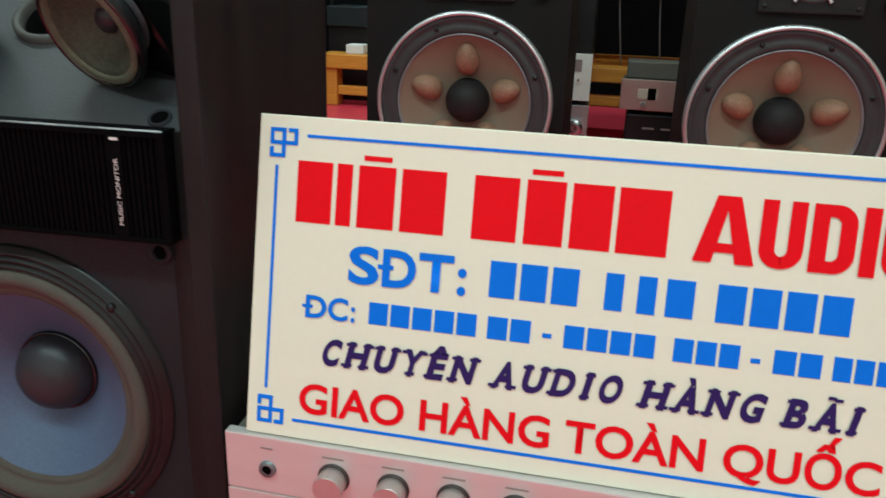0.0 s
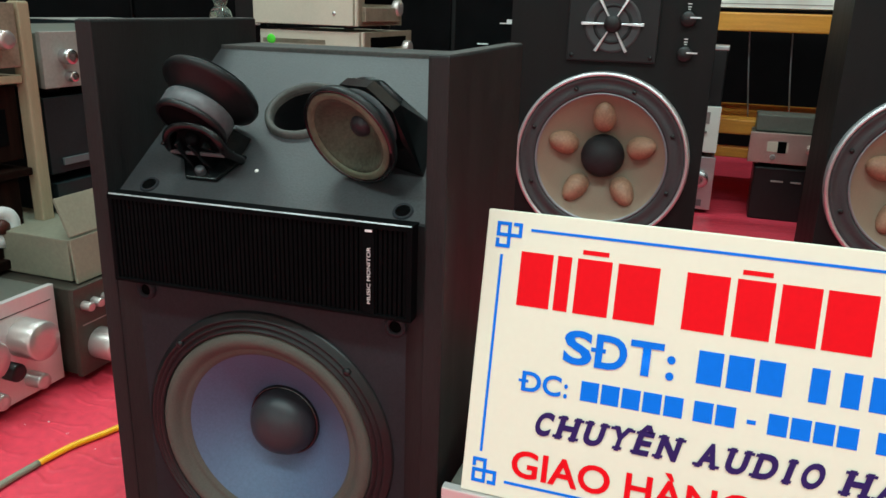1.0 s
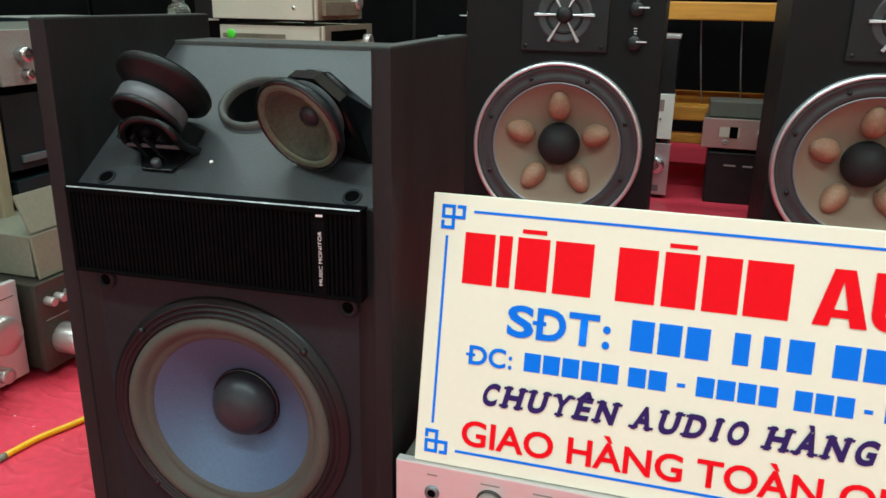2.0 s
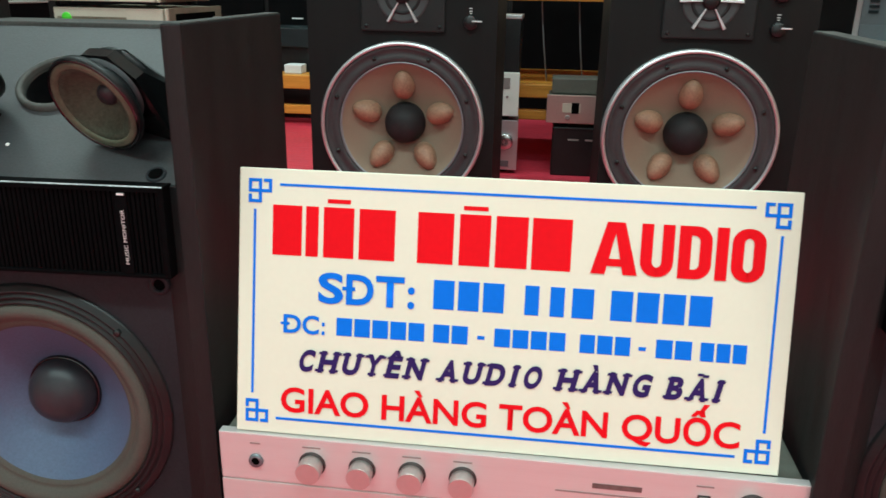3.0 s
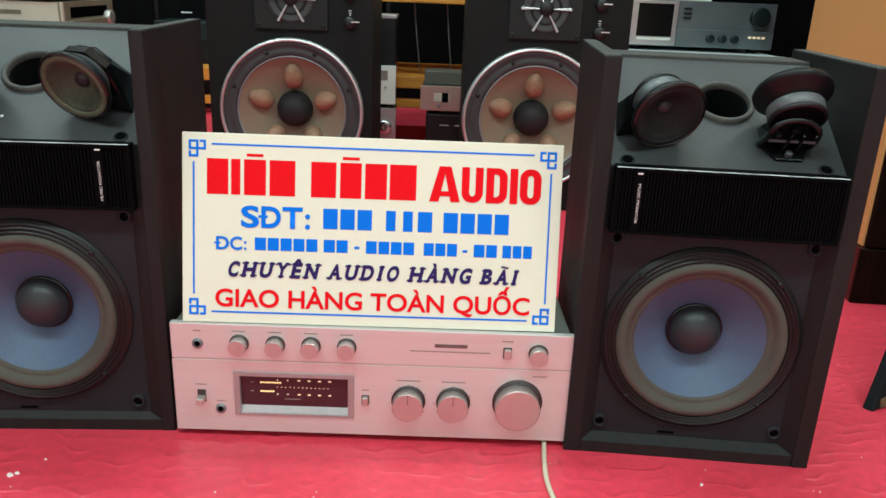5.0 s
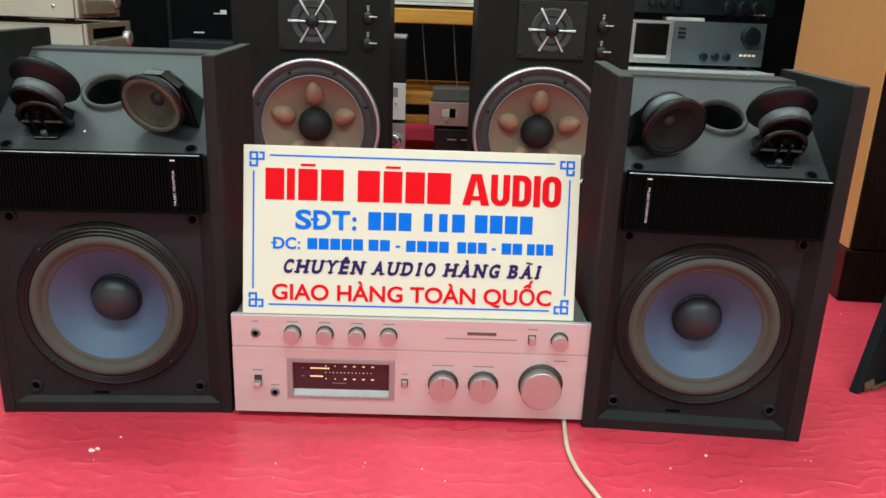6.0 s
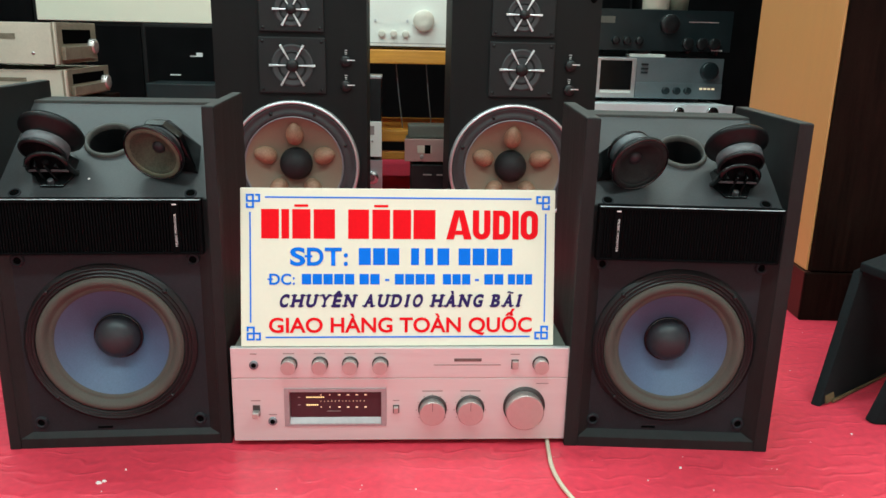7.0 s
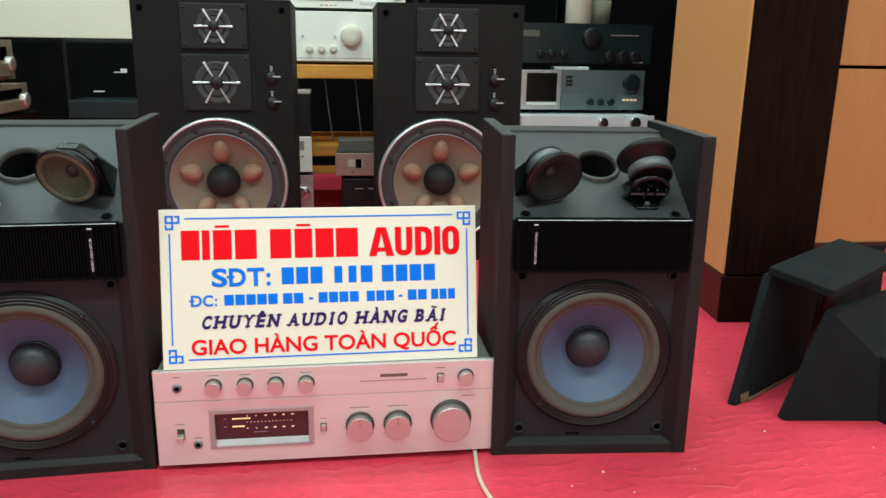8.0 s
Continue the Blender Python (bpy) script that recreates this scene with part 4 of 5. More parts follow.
def tower_speaker(m, off, x0, x1):
    """off: how far the two upper drivers sit beside the woofer's middle; x0, x1: the sides of the cabinet."""
    sp = thing("tower_speaker", m, "tall black speaker with tan woofer, silver ring and chrome-bladed drivers", "speaker", "pair of tower speakers")
    part("cabinet", box(x0, x1, 0.045, 0.34, 0.0, 0.648, 0.002), M["tower"], sp, "black cabinet")
    part("front_board", holed_plate(x0, x1, 0.0, 0.648, 0, 0.2105, 0.146, 0.0, 0.045, 96), M["tower"], sp)
    c = (0, 0, 0.2105)
    wf = part("woofer", lathe([(0.154, 0.000), (0.154, 0.009), (0.147, 0.0085), (0.145, 0.006), (0.136, 0.007), (0.128, 0.010), (0.124, 0.006), (0.119, -0.004)], 72, c), M["band"], sp, "large woofer with black surround")
    part("trim_ring", lathe([(0.153, 0.006), (0.155, 0.013), (0.158, 0.014), (0.1615, 0.010), (0.1625, 0.0)], 72, c), M["alu"], wf, "silver aluminium trim ring")
    part("cone_edge", lathe([(0.1235, 0.006), (0.1215, 0.0085), (0.1190, 0.003)], 72, c), M["ring_grey"], wf, "thin grey inner ring")
    part("cone", lathe([(0.1195, 0.0030), (0.112, -0.004), (0.095, -0.015), (0.07, -0.029), (0.04, -0.044), (0, -0.055)], 72, c), M["tan_cone"], wf, "tan paper cone")
    part("dust_cap", lathe([(0.0412, -0.0435), (0.0402, -0.030), (0.0368, -0.017), (0.030, -0.007), (0.021, -0.0005), (0.010, 0.0028), (0, 0.0034)], 48, c), M["cap"], wf, "black dust cap")
    for k in range(5):
        a = math.radians(90 + 72 * k)
        bm = bmesh.new()
        bmesh.ops.create_uvsphere(bm, u_segments=24, v_segments=14, radius=1)
        for v in bm.verts:
            taper = 1 - 0.16 * v.co.x
            v.co.y, v.co.z = v.co.y * taper, v.co.z * taper
        turned(bm, Matrix.Translation((0.078 * math.cos(a), 0.0210, 0.2105 + 0.078 * math.sin(a))) @ pose(0, 0, 0, 0, -math.degrees(a), 0) @ pose(0, 0, 0, 0, 0, -34) @ Matrix.Diagonal((0.031, 0.0235, 0.0215, 1)))
        for f in bm.faces:
            f.smooth = True
        part("cone_bump", bm, M["copper"], wf, "copper-brown egg-shaped bump")
    for k in range(8):
        a = math.radians(22.5 + 45 * k)
        part("screw", lathe([(0.004, 0.007), (0.004, 0.0105), (0, 0.011)], 10, (0.138 * math.cos(a), 0, 0.2105 + 0.138 * math.sin(a))), M["plastic"], wf)
    star_driver(sp, "midrange", off, 0.4555, 0.080, 0.066, 0.058)
    star_driver(sp, "tweeter", off, 0.585, 0.077, 0.052, 0.046)
    for z in (0.468, 0.409):
        k = part("level_knob", lathe([(0.013, 0), (0.013, 0.010), (0.011, 0.012), (0, 0.012)], 24, (0.131, 0, z)), M["plastic"], sp, "black level knob with chrome pointer")
        part("pointer", box(0.134, 0.153, -0.0140, -0.012, z + 0.001, z + 0.0038, 0.0006), M["blade"], k)
        for dz, hw in ((0.0155, 0.0022), (0.0195, 0.0030), (0.0245, 0.0034)):
            part("dial_tick", box(0.131 - hw, 0.131 + hw, -0.0009, 0.0, z + dz, z + dz + 0.0016, 0), M["print_white"], k)
    for x in (x0 + 0.021, x1 - 0.021):
        part("grille_peg", lathe([(0.007, 0), (0.007, 0.004), (0.003, 0.005), (0, 0.002)], 16, (x, 0, 0.624)), M["hole"], sp)
    return sp


tower_speaker(pose(-0.260, 0.972, 0, 0, 0, 0.8) @ Matrix.Scale(0.97, 4), 0.003, -0.184, 0.181)
tower_speaker(pose(0.272, 0.972, 0, 0, 0, -0.8) @ Matrix.Scale(0.97, 4), 0.011, -0.162, 0.200)


# ---- equipment helpers: hi-fi units facing -y in their own space ----
def unit(name, m, w, d, h, face, case, label, category, group=""):
    """A hi-fi unit on four feet: face plate and case. Its origin is the middle of the front's lower edge."""
    u_ = thing(name, m, label, category, group)
    part("face", box(-w / 2, w / 2, 0, 0.008, 0.010, h, 0.0012), M[face], u_)
    part("case", box(-w / 2 + 0.004, w / 2 - 0.004, 0.008, d, 0.010, h - 0.002, 0.002), M[case], u_)
    for x in (-w / 2 + 0.04, w / 2 - 0.04):
        for y in (0.04, d - 0.04):
            part("foot", lathe([(0.016, -0.0105), (0.015, 0), (0, 0)], 16, (x, y, 0), (0, 0, -1)), M["rubber"], u_)
    return u_


def dial(parent, x, z, r, depth, material, name="knob"):
    return part(name, lathe([(r, 0.0), (r, depth * 0.9), (r * 0.9, depth), (r * 0.3, depth - 0.001), (0, depth - 0.001)], 32, (x, 0, z)), M[material], parent)


# wooden rack between the towers
rk = thing("wooden_rack", pose(0.006, 0, 0), "low orange varnished wooden rack holding hi-fi units", "rack")
part("top_shelf", box(-0.30, 0.34, 1.605, 2.02, 0.427, 0.470, 0.004), M["orange_wood"], rk, "orange varnished shelf")
part("lower_shelf", box(-0.30, 0.34, 1.615, 2.02, 0.180, 0.217, 0.004), M["orange_wood"], rk, "orange varnished shelf")
part("lower_rail", box(-0.30, 0.34, 1.625, 1.655, 0.120, 0.146, 0.003), M["orange_wood"], rk)
for x in (-0.285, 0.325):
    for y in (1.635, 1.985):
        part("post", box(x - 0.02, x + 0.02, y - 0.02, y + 0.02, 0.0, 0.427, 0.003), M["orange_wood"], rk)
for (xa, xb) in ((-0.026, -0.002), (0.072, 0.094)):
    part("hanging_wire", tube([(xa, 1.68, 0.435), ((xa + xb) / 2 - 0.002, 1.68, 0.33), (xb, 1.68, 0.217)], 0.0018, 8), M["ring_grey"], rk, "thin steel wire")

pre = unit("white_amplifier", pose(0.0095, 1.613, 0.470) @ Matrix.Scale(1.058, 4), 0.43, 0.33, 0.152, "white_metal", "white_metal", "white hi-fi amplifier with steel volume knob on the wooden rack", "amplifier")
dial(pre, 0.054, 0.084, 0.031, 0.018, "pale_knob")
for x in (-0.069, -0.034, 0.001):
    dial(pre, x, 0.045, 0.0105, 0.010, "pale_knob", "small_knob")
for x in (-0.088, 0.006):
    part("button", box(x - 0.003, x + 0.003, -0.003, 0, 0.078, 0.086, 0.0005), M["silver"], pre)
part("groove", box(-0.213, 0.213, -0.0006, 0.001, 0.018, 0.0195, 0), M["print_grey"], pre)
tuner = unit("white_tuner", pose(0.0095, 1.623, 0.631) @ Matrix.Scale(1.058, 4), 0.43, 0.30, 0.09, "white_metal", "white_metal", "white hi-fi tuner stacked on the white amplifier", "tuner")
part("display", box(-0.10, 0.06, -0.001, 0.001, 0.03, 0.07, 0.0005), M["cover"], tuner)
for k, x in enumerate((-0.035, -0.022, -0.008, 0.004)):
    part("print_mark", box(x, x + 0.009, -0.0006, 0.001, 0.016, 0.019, 0), M["red" if k == 1 else "print_grey"], tuner)
part("button_row", box(0.08, 0.17, -0.002, 0.001, 0.022, 0.030, 0.0005), M["silver"], tuner)
dial(tuner, 0.19, 0.05, 0.012, 0.012, "silver")

# small things before the rack
bz = unit("small_bronze_amplifier", pose(0.113, 1.49, 0.126) @ Matrix.Scale(1.03, 4), 0.20, 0.105, 0.078, "bronze", "cover", "small pinkish bronze amplifier standing on a black box", "amplifier")
part("window", box(-0.062, -0.018, -0.001, 0.001, 0.036, 0.058, 0.0005), M["cream_paint"], bz)
part("window_dark", box(-0.040, -0.022, -0.0016, 0.001, 0.034, 0.060, 0.0005), M["hole"], bz)
dial(bz, -0.048, 0.024, 0.006, 0.008, "print_grey", "small_knob")
dial(bz, 0.030, 0.046, 0.012, 0.012, "bronze")
part("top_cover", box(-0.09, 0.05, 0.02, 0.10, 0.078, 0.116, 0.003), M["cover"], bz)
bb = thing("black_box", pose(0.113, 1.49, 0), "plain black box under the small bronze amplifier", "box")
part("body", box(-0.085, 0.095, 0.006, 0.115, 0.0, 0.126, 0.004), M["plastic"], bb)
part("label_bar", box(-0.045, -0.018, 0.004, 0.007, 0.092, 0.096, 0), M["print_grey"], bb)
part("label_bar", box(-0.002, 0.020, 0.004, 0.007, 0.092, 0.096, 0), M["print_grey"], bb)
ms = unit("silver_mini_system", pose(-0.150, 1.49, 0), 0.182, 0.110, 0.138, "silver", "grey_metal", "silver mini hi-fi unit standing on the red floor", "hi-fi unit")
dial(ms, 0.060, 0.085, 0.020, 0.016, "chrome")
part("tray", box(-0.02, 0.07, -0.002, 0.001, 0.018, 0.034, 0.001), M["grey_metal"], ms)
mt = unit("silver_tape_deck", pose(-0.152, 1.49, 0.139), 0.182, 0.110, 0.118, "white_metal", "grey_metal", "pale silver mini deck stacked on the mini hi-fi unit", "tape deck")
part("display", box(0.032, 0.068, -0.001, 0.001, 0.078, 0.105, 0.0005), M["print_grey"], mt)
dial(mt, 0.062, 0.058, 0.003, 0.003, "print_grey", "button")
bs = thing("small_black_speaker", pose(-0.140, 1.495, 0.257), "small black speaker with pale top standing on the silver deck", "speaker")
part("body", box(-0.08, 0.077, 0.0, 0.10, 0.0, 0.128, 0.003), M["plastic"], bs)
part("top_cap", box(-0.08, 0.079, -0.002, 0.10, 0.128, 0.138, 0.002), M["silver"], bs, "pale silver top edge")

# ---- the stack on the right ----
st = thing("black_stand", pose(0.80, 1.55, 0), "black equipment stand carrying the stacked receivers", "stand")
part("body", box(-0.24, 0.24, -0.08, 0.42, 0.0, 0.270, 0.004), M["plastic"], st)
sv = unit("silver_deck", pose(0.801, 1.45, 0.270), 0.43, 0.40, 0.058, "cool_white", "cool_white", "silver cassette deck under the receiver", "deck")
dial(sv, 0.045, 0.036, 0.016, 0.012, "chrome")
dial(sv, 0.150, 0.036, 0.018, 0.012, "chrome")
rc = unit("silver_receiver", pose(0.801, 1.55, 0.328), 0.425, 0.33, 0.136, "grey_metal", "grey_metal", "grey receiver with dark square screen and round tuning knob", "receiver")
part("screen_surround", box(-0.212, -0.068, -0.006, 0.001, 0.012, 0.134, 0.002), M["silver"], rc, "silver screen surround")
part("screen", box(-0.182, -0.082, -0.0075, -0.004, 0.036, 0.126, 0.001), M["gloss"], rc, "dark screen")
part("lip", box(-0.180, -0.084, -0.012, -0.004, 0.026, 0.033, 0.001), M["white_metal"], rc)
part("face_ledge", box(-0.066, 0.212, -0.005, 0.001, 0.012, 0.060, 0.0015), M["grey_metal"], rc)
dial(rc, 0.165, 0.098, 0.028, 0.018, "black_metal", "tuning_knob")
for x in (0.03, 0.065, 0.1):
    dial(rc, x, 0.036, 0.0115, 0.018, "black_metal", "small_knob")
for z in (0.115, 0.102, 0.09):
    part("button", box(-0.052, -0.030, -0.004, 0.001, z - 0.003, z + 0.003, 0.0005), M["black_metal"], rc)
for k in range(4):
    part("lamp_segment", box(0.140 + 0.013 * k, 0.149 + 0.013 * k, -0.0062, -0.004, 0.040, 0.046, 0), M["lit_dim"], rc)
cl = thing("white_remote", pose(0.746, 1.57, 0.464), "thin white remote control lying on the receiver", "remote control")
part("body", box(-0.03, 0.085, 0.0, 0.05, 0.0, 0.010, 0.002), M["white_metal"], cl)
ba = unit("black_amplifier", pose(0.811, 1.57, 0.474), 0.45, 0.34, 0.134, "black_metal", "black_metal", "black amplifier with many knobs on top of the receiver", "amplifier")
part("display", box(-0.205, -0.150, -0.0015, 0.001, 0.092, 0.112, 0.0005), M["cover"], ba)
dial(ba, 0.020, 0.092, 0.030, 0.022, "plastic", "volume_knob")
for x in (-0.145, -0.110, -0.070):
    dial(ba, x, 0.040, 0.012, 0.016, "plastic", "small_knob")
for x in (0.085, 0.130, 0.170):
    dial(ba, x, 0.034, 0.018, 0.016, "plastic", "small_knob")
part("print_bar", box(0.085, 0.180, -0.0005, 0.001, 0.098, 0.101, 0), M["print_grey"], ba)
part("maker_mark", box(0.165, 0.200, -0.0006, 0.001, 0.013, 0.017, 0), M["print_white"], ba)
vb = thing("cream_bottle", pose(0.801, 1.62, 0.608), "cream and brown cylindrical bottle on the black amplifier", "bottle")
part("body", lathe([(0.0, 0), (0.040, 0), (0.042, 0.004), (0.042, 0.16), (0.030, 0.185), (0.014, 0.20), (0, 0.20)], 32, (0, 0, 0), (0, 0, 1)), M["cream_paint"], vb)
tb_ = thing("tan_cup", pose(0.876, 1.64, 0.608), "small tan cup on the black amplifier", "cup")
part("body", lathe([(0.0, 0), (0.034, 0), (0.038, 0.075), (0.035, 0.075), (0.031, 0.006), (0, 0.006)], 28, (0, 0, 0), (0, 0, 1)), M["card"], tb_)


def black_cabinet(m, w, d, h, label, mark=False):
    c = thing("black_cabinet_speaker", m, label, "speaker", "dark speakers at the back of the shop")
    part("cabinet", box(-w / 2, w / 2, 0, d, 0, h, 0.003), M["vinyl"], c)
    part("grille_cloth", box(-w / 2 + 0.012, w / 2 - 0.012, -0.012, 0.0, 0.015, h - 0.012, 0.004), M["cloth"], c)
    if mark:
        part("badge", box(-0.108, -0.066, -0.015, -0.011, 0.334, 0.339, 0.0005), M["print_white"], c, "small pale badge")
    return c


# dark speakers filling the back; the left row is added to darken the pale wall
for k in range(5):
    black_cabinet(pose(-1.75 + 0.04 * (k % 2), -0.55 + 0.58 * k, 0, 0, 0, 90), 0.54, 0.34, 0.98 + 0.09 * ((k * 2) % 3), "tall black cloth-fronted speaker added to darken the side of the shop")
black_cabinet(pose(-1.195, 2.42, 0), 0.30, 0.30, 0.537, "black cloth-fronted speaker at the back of the shop")
black_cabinet(pose(-0.835, 2.40, 0), 0.42, 0.30, 0.537, "black cloth-fronted speaker with a small pale badge", True)
black_cabinet(pose(-1.70, 2.45, 0), 0.45, 0.30, 0.70, "black cloth-fronted speaker at the back of the shop")
black_cabinet(pose(-0.40, 2.45, 0), 0.45, 0.30, 0.80, "black cloth-fronted speaker at the back of the shop")
black_cabinet(pose(0.10, 2.45, 0), 0.50, 0.30, 0.95, "tall black cloth-fronted speaker at the back of the shop")
black_cabinet(pose(0.66, 2.35, 0), 0.55, 0.30, 1.05, "tall black cloth-fronted speaker at the back of the shop")
black_cabinet(pose(1.22, 2.20, 0), 0.50, 0.30, 1.10, "tall black cloth-fronted speaker at the back of the shop")
low = thing("black_cd_changer", pose(-0.846, 2.215, 0.0), "flat black disc changer on a black stand", "disc player")
part("stand", box(-0.14, 0.30, 0.0, 0.165, 0.0, 0.248, 0.003), M["plastic"], low)
part("body", box(-0.14, 0.30, -0.015, 0.165, 0.248, 0.313, 0.003), M["black_metal"], low)
logo = thing("white_card", pose(-0.833, 2.386, 0.410), "small white card fixed to the black speaker", "card")
part("card", merge(box(0.0, 0.024, -0.002, 0.002, 0.0, 0.016, 0), box(-0.026, 0.0, -0.002, 0.002, 0.0, 0.004, 0)), M["print_white"], logo)
cb_ = thing("cream_box", pose(-1.135, 2.40, 0.541), "long cream cardboard box lying on the black speakers", "box")
part("body", box(-0.32, 0.50, 0.0, 0.28, 0.0, 0.30, 0.003), M["cream_card"], cb_)
part("lid_flap", box(-0.318, 0.498, -0.003, 0.28, 0.255, 0.303, 0.001), M["cream_card"], cb_)

# ---- champagne players, turned sideways ----
for z, w, h, y, dx, nm in ((0.286, 0.38, 0.100, 1.645, 0.0, "champagne_tuner"), (0.392, 0.34, 0.138, 1.635, 0.015, "champagne_disc_player")):
    pl = unit(nm, pose(-1.060 - dx, y + w / 2, z, 0, 0, 90), w, 0.34, h, "player_face", "cream_paint", "champagne hi-fi player seen from its side, in a stack of two", "hi-fi player", "stack of champagne players")
    part("display", box(-w / 2 + 0.06, w / 2 - 0.05, -0.001, 0.001, h * 0.52, h * 0.84, 0.0005), M["hole"], pl)
    part("flap", box(-w / 2 + 0.04, w / 2 - 0.04, -0.014, 0.0, h * 0.16, h * 0.46, 0.002), M["player_face"], pl)
    part("face_edge", box(-w / 2 - 0.001, -w / 2 + 0.014, -0.003, 0.002, 0.010, h, 0.0015), M["cream_paint"], pl, "pale front edge")
    dial(pl, w / 2 - 0.06, h * 0.45, 0.024, 0.022, "champ_knob")
    part("side_dent", box(-w / 2 + 0.003, -w / 2 + 0.005, 0.12, 0.33, h * 0.62, h * 0.74, 0), M["player_face"], pl)
    part("side_screw", lathe([(0.005, 0), (0.005, 0.003), (0, 0.004)], 12, (-w / 2 + 0.005, 0.07, h * 0.32), (-1, 0, 0)), M["silver"], pl)
pst = thing("dark_wood_table", pose(-1.245, 1.84, 0), "low dark wooden table under the champagne players", "table")
part("top", box(-0.24, 0.20, -0.24, 0.24, 0.246, 0.286, 0.003), M["dark_wood"], pst)
for x in (-0.22, 0.18):
    for y in (-0.22, 0.22):
        part("leg", box(x - 0.02, x + 0.02, y - 0.02, y + 0.02, 0, 0.246, 0.002), M["dark_wood"], pst)
bench = thing("orange_bench", pose(-0.888, 2.07, 0), "low orange varnished wooden bench on the red floor", "bench")
part("top", box(-0.075, 0.24, 0.0, 0.10, 0.122, 0.168, 0.004), M["orange_wood"], bench)
part("leg", box(-0.07, -0.02, 0.01, 0.07, 0.0, 0.122, 0.004), M["orange_wood"], bench)
part("leg", box(0.16, 0.21, 0.01, 0.07, 0.0, 0.122, 0.004), M["orange_wood"], bench)
part("rail", box(-0.02, 0.16, 0.02, 0.05, 0.035, 0.065, 0.003), M["orange_wood"], bench)
bag = thing("white_packet", pose(-0.853, 2.10, 0.168), "small white paper packet lying on the bench", "packet")
part("body", box(-0.03, 0.03, 0, 0.06, 0, 0.03, 0.004), M["print_white"], bag)

# ---- equipment beside the left speaker, facing into the shop ----
sa = unit("silver_amplifier", pose(-0.787, 0.016, 0, 0, 0, 90) @ Matrix.Scale(0.97, 4), 0.415, 0.30, 0.137, "pale_face", "cover", "silver amplifier with large round knobs on the red floor", "amplifier")
for x, z, r, d in ((0.155, 0.087, 0.024, 0.034), (0.085, 0.090, 0.024, 0.034), (0.158, 0.031, 0.010, 0.022), (0.10, 0.031, 0.010, 0.022), (0.03, 0.034, 0.012, 0.02), (-0.05, 0.09, 0.02, 0.03), (-0.13, 0.09, 0.02, 0.03)):
    dial(sa, x, z, r, d, "champ_knob")
dial(sa, 0.128, 0.055, 0.011, 0.018, "plastic", "selector_knob")
part("groove", box(-0.2, 0.2, -0.0005, 0.001, 0.1185, 0.1195, 0), M["dark_mark"], sa)
a2 = unit("brown_amplifier", pose(-0.766, 0.416, 0, 0, 0, 90) @ Matrix.Scale(0.957, 4), 0.40, 0.30, 0.130, "brown_face", "brown_face", "dark brown amplifier with pale knobs standing on the red floor", "amplifier")
dial(a2, -0.165, 0.046, 0.021, 0.034, "champ_knob", "large_knob")
dial(a2, -0.10, 0.046, 0.021, 0.034, "champ_knob", "large_knob")
for x in (-0.185, -0.168, -0.150, -0.125):
    dial(a2, x, 0.105, 0.006, 0.014, "champ_knob", "small_knob")
part("face_line", box(-0.19, 0.19, -0.0006, 0.001, 0.078, 0.0795, 0), M["print_grey"], a2)
bx = thing("beige_carton", pose(-0.785, 0.311, 0.1245) @ Matrix.Scale(0.957, 4), "folded beige cardboard carton lying on the brown amplifier", "carton")
part("front_flap", plate4([(0.006, -0.070, 0.0), (0.006, 0.12, 0.0), (0.0, 0.12, 0.058), (0.0, -0.070, 0.058)], 0.004), M["card"], bx)
part("upper_flap", plate4([(0.0, -0.068, 0.060), (0.0, 0.12, 0.060), (-0.020, 0.12, 0.108), (-0.020, -0.068, 0.108)], 0.004), M["card"], bx)
part("body", box(-0.20, -0.004, -0.066, 0.12, 0.0, 0.056, 0.002), M["card"], bx)
rack = thing("pale_wood_rack", pose(-0.891, 0.10, 0), "tall pale wooden rack with amplifiers and dark units", "rack")
for y in (-0.30, 0.213):
    for x in (-0.25, 0.0):
        part("post", box(x - 0.009, x + 0.009, y - 0.009, y + 0.009, 0, 0.454, 0.003), M["pale_wood"], rack)
part("top_board", box(-0.24, 0.004, -0.29, 0.203, 0.356, 0.366, 0.002), M["pale_wood"], rack)
part("middle_board", box(-0.26, 0.005, -0.31, 0.200, 0.240, 0.250, 0.002), M["dark_wood"], rack)
part("lower_board", box(-0.26, 0.005, -0.31, 0.200, 0.128, 0.140, 0.002), M["dark_wood"], rack)
ca_ = unit("champagne_amplifier", pose(-0.883, 0.085, 0.366, 0, 0, 90), 0.43, 0.22, 0.086, "player_face", "cream_paint", "champagne amplifier on top of the pale wooden rack", "amplifier")
dial(ca_, 0.182, 0.044, 0.011, 0.022, "champ_knob")
dial(ca_, 0.135, 0.044, 0.013, 0.022, "champ_knob")
dw = thing("dark_wood_speaker", pose(-0.895, 0.12, 0.140, 0, 0, 90), "small dark red-brown speaker with white-rimmed driver inside the rack", "speaker")
part("cabinet", box(-0.17, 0.165, 0.0, 0.22, 0.0, 0.098, 0.003), M["dark_wood"], dw)
dr = part("driver", lathe([(0.026, 0), (0.026, 0.005), (0.014, 0.004), (0.010, 0.001), (0, 0.001)], 32, (0.128, 0, 0.042)), M["print_white"], dw, "white-rimmed driver")
part("driver_cap", lathe([(0.010, 0.002), (0.008, 0.008), (0, 0.010)], 24, (0.128, 0, 0.042)), M["red_wood"], dr)
dk = unit("dark_tuner", pose(-0.898, 0.11, 0.250, 0, 0, 90), 0.38, 0.22, 0.103, "dark_wood", "plastic", "dark wooden-cased tuner on the rack's middle board", "tuner")
part("window", box(0.05, 0.17, -0.001, 0.001, 0.03, 0.075, 0.0005), M["hole"], dk)
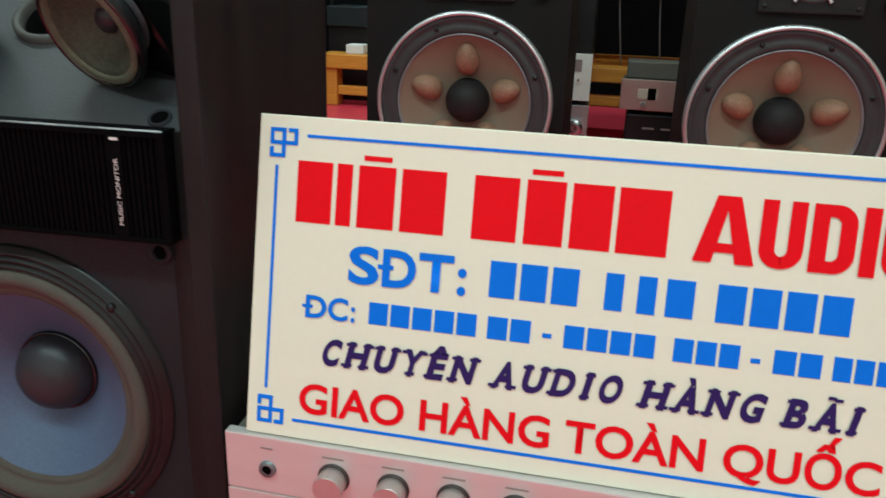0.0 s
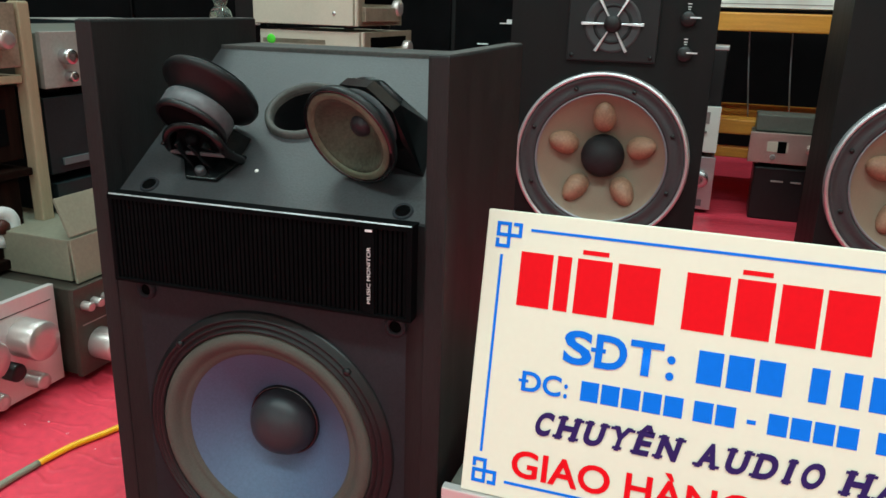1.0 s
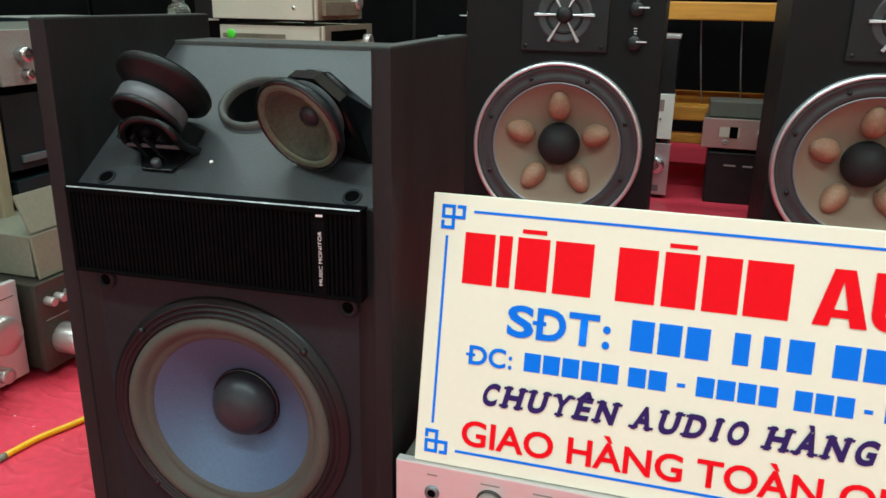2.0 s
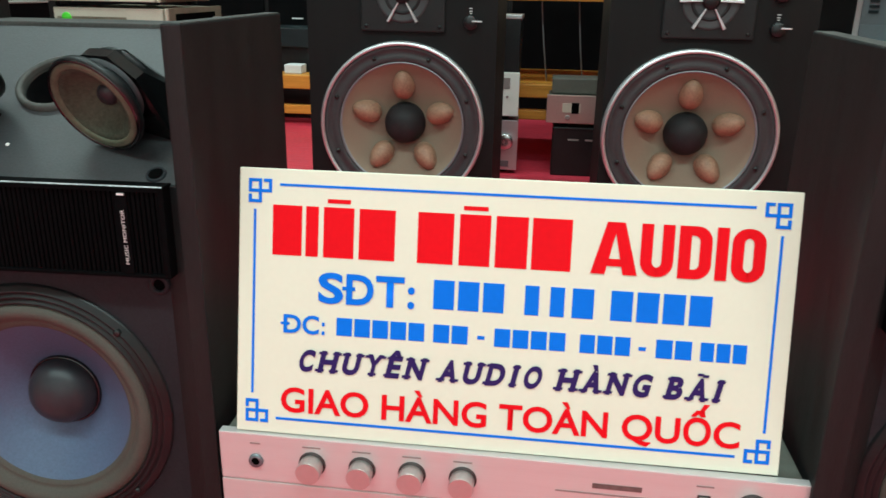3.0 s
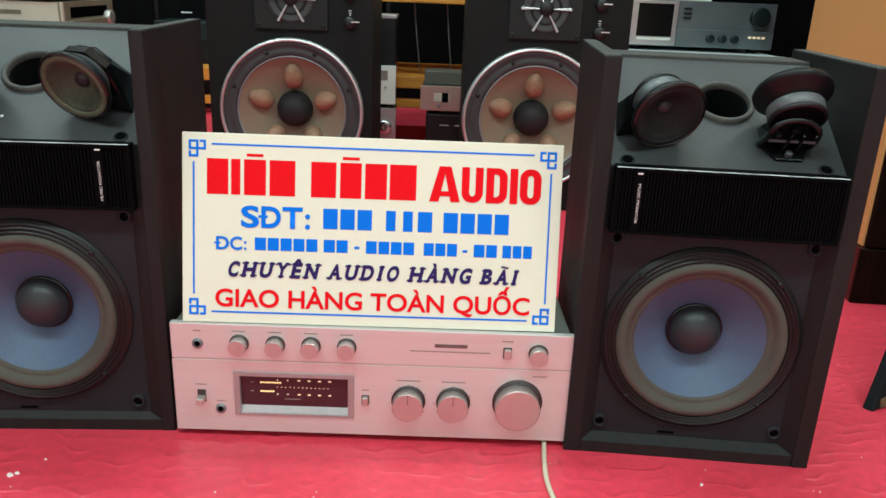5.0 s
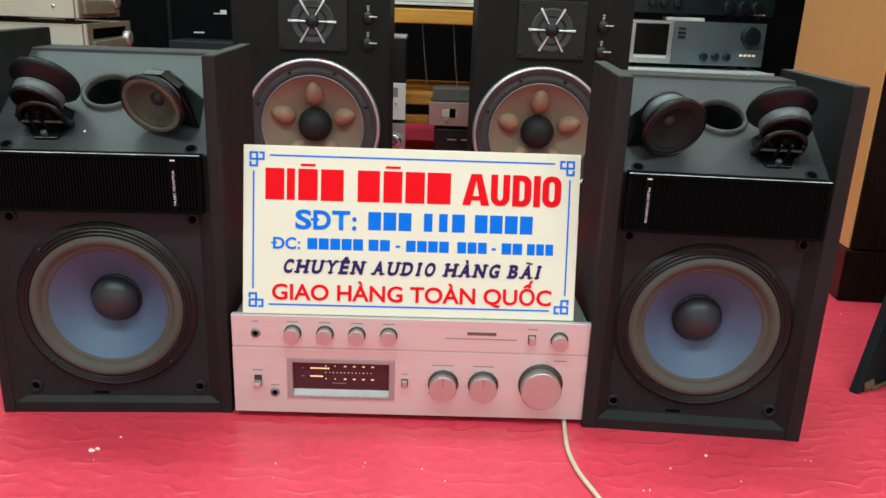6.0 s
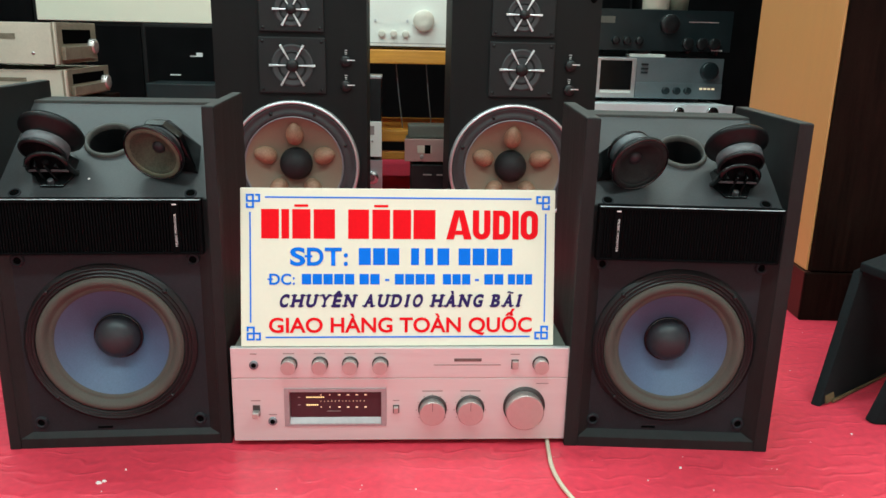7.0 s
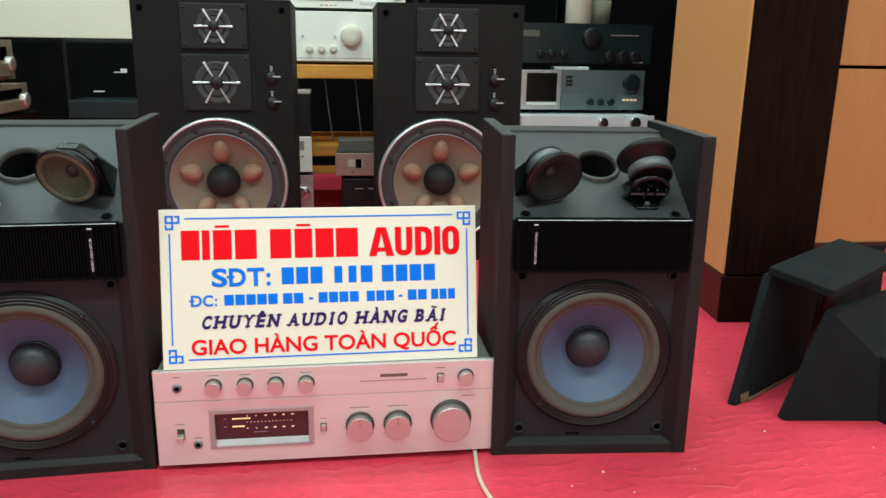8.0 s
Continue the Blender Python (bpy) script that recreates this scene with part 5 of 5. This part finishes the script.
bu = unit("dark_hifi_unit", pose(-0.890, 0.530, 0.0, 0, 0, 90), 0.38, 0.30, 0.219, "black_metal", "black_metal", "dark hi-fi unit standing on the floor beside the rack", "hi-fi unit", "stack of dark units")
bu1 = unit("dark_hifi_unit", pose(-0.897, 0.530, 0.221, 0, 0, 90), 0.38, 0.30, 0.112, "black_metal", "black_metal", "dark hi-fi unit in a stack beside the rack", "hi-fi unit", "stack of dark units")
part("flap", box(-0.17, 0.17, -0.004, 0.0, 0.02, 0.03, 0.001), M["grey_metal"], bu1)
bu2 = unit("silver_knob_unit", pose(-0.890, 0.530, 0.335, 0, 0, 90), 0.38, 0.30, 0.082, "pale_top", "cover", "grey-faced unit with polished knobs on top of the dark stack", "hi-fi unit", "stack of dark units")
dial(bu2, -0.155, 0.050, 0.010, 0.016, "chrome")
dial(bu2, -0.150, 0.024, 0.007, 0.012, "chrome")
gu = unit("grey_hifi_unit", pose(-1.375, 0.98, 0.285), 0.47, 0.27, 0.125, "black_metal", "slot", "dark-faced hi-fi unit with a dusty grey top on a black speaker", "hi-fi unit")
part("lid", box(-0.233, 0.233, 0.001, 0.268, 0.1225, 0.1265, 0.001), M["pale_top"], gu, "dusty grey lid")
black_cabinet(pose(-1.375, 1.00, 0), 0.44, 0.32, 0.285, "low black cloth-fronted speaker under the grey-topped unit")
gb = thing("glass_bottle", pose(-1.221, 1.20, 0.4085), "smoky clear glass bottle with a narrow waist on the grey-topped unit", "bottle")
part("body", lathe([(0.0, 0.0), (0.018, 0.0), (0.024, 0.006), (0.027, 0.020), (0.022, 0.032), (0.013, 0.040), (0.015, 0.048), (0.021, 0.060), (0.024, 0.085), (0.022, 0.105), (0.011, 0.122), (0.010, 0.145), (0.0, 0.145)], 28, (0, 0, 0), (0, 0, 1)), M["bottle_glass"], gb)
yc = thing("yellow_cable", pose(0.028, -0.012, 0), "yellow cable lying across the red floor", "cable")
part("sheath", tube([(-0.66, 0.22, 0.004), (-0.680, 0.157, 0.004), (-0.695, 0.118, 0.004), (-0.702, 0.079, 0.004)], 0.0035), M["yellow"], yc)
part("worn_end", tube([(-0.702, 0.079, 0.004), (-0.705, 0.034, 0.004), (-0.70, -0.02, 0.004), (-0.69, -0.10, 0.004)], 0.0037), M["card"], yc, "taped pale end")
gs = thing("green_sticker", pose(-1.360, 1.6475, 0.357), "small bright green sticker on the side of the champagne tuner", "sticker")
part("sticker", lathe([(0.0, 0.0), (0.014, 0.0), (0.014, 0.003), (0.012, 0.004), (0, 0.004)], 20), M["green"], gs)

# ---- black felt-covered stands on the right ----
fs = thing("felt_covered_stand", pose(0, 0, 0), "black felt-covered speaker stand with splayed panels, scuffed corner", "speaker stand")
part("top_panel", plate4([(0.690, 0.175, 0.188), (0.715, 0.045, 0.188), (0.950, 0.215, 0.188), (0.925, 0.345, 0.188)], 0.014), M["carpet"], fs)
part("side_panel", plate4([(0.617, 0.100, 0.0), (0.815, 0.232, 0.0), (0.895, 0.330, 0.188), (0.694, 0.172, 0.188)][::-1], 0.014), M["carpet"], fs)
part("front_panel", plate4([(0.667, 0.046, 0.0), (0.905, 0.020, 0.0), (0.935, 0.190, 0.150), (0.728, 0.055, 0.165)][::-1], 0.014), M["carpet"], fs)
part("back_panel", plate4([(0.815, 0.232, 0.0), (1.03, 0.340, 0.0), (1.03, 0.356, 0.186), (0.895, 0.330, 0.186)][::-1], 0.014), M["carpet"], fs)
part("brace", plate4([(0.742, 0.140, 0.045), (0.757, 0.140, 0.045), (0.794, 0.150, 0.186), (0.776, 0.150, 0.186)], 0.012), M["red_wood"], fs, "reddish wooden brace")
part("worn_corner", turned(box(0.0, 0.024, -0.003, 0.0, 0.002, 0.014, 0.0008), pose(0.630, 0.108, 0.0, -16, 0, 33.7)), M["raw_wood"], fs, "worn raw wood corner")
part("bare_edge", plate4([(0.642, 0.113, 0.001), (0.800, 0.218, 0.001), (0.801, 0.219, 0.004), (0.642, 0.114, 0.006)], 0.003), M["raw_wood"], fs, "bare worn wooden edge")
fb = thing("felt_covered_block", pose(0.868, 0.008, 0, 0, 0, 20), "black felt-covered block lying on the red floor", "speaker stand")
part("body", prism([(0, 0), (0, 0.06), (0.03, 0.10), (0.09, 0.10), (0.09, 0)], -0.05, 0.16, 0.004), M["carpet"], fb)

# ---- crumbs on the floor ----
rnd = random.Random(4)


def crumb(bm, x, y, r):
    """A small flat chip with an uneven outline."""
    n = rnd.randint(4, 6)
    h = min(0.0018, r * 0.7)
    a0 = rnd.uniform(0, 6.28)
    rim = []
    for i in range(n):
        a = a0 + 6.283 * i / n
        q = r * rnd.uniform(0.55, 1.15)
        rim.append((x + q * math.cos(a), y + q * 0.6 * math.sin(a)))
    lo = [bm.verts.new((px, py, 0.0)) for px, py in rim]
    hi = [bm.verts.new((x + (px - x) * 0.7, y + (py - y) * 0.7, h)) for px, py in rim]
    bm.faces.new(hi)
    for i in range(n):
        bm.faces.new((lo[i], lo[(i + 1) % n], hi[(i + 1) % n], hi[i]))


bits = bmesh.new()
for k in range(330):
    x, y = rnd.uniform(-0.9, 1.0), rnd.uniform(-0.40, 0.45)
    if abs(x) < 0.52 and y > -0.03:
        continue
    crumb(bits, x, y, rnd.choice((0.0006, 0.0008, 0.0010, 0.0014)))
for x, y, r in ((-0.357, -0.083, 0.0062), (-0.352, -0.080, 0.0035), (-0.147, -0.10, 0.0016), (0.35, -0.062, 0.0026), (-0.335, -0.055, 0.0022), (0.30, -0.09, 0.0016), (0.62, 0.02, 0.0018)):
    crumb(bits, x, y, r)
tagged(part("floor_crumbs", bits, M["white_bit"]), "small white crumbs scattered on the red floor", "debris", "", "stuff")
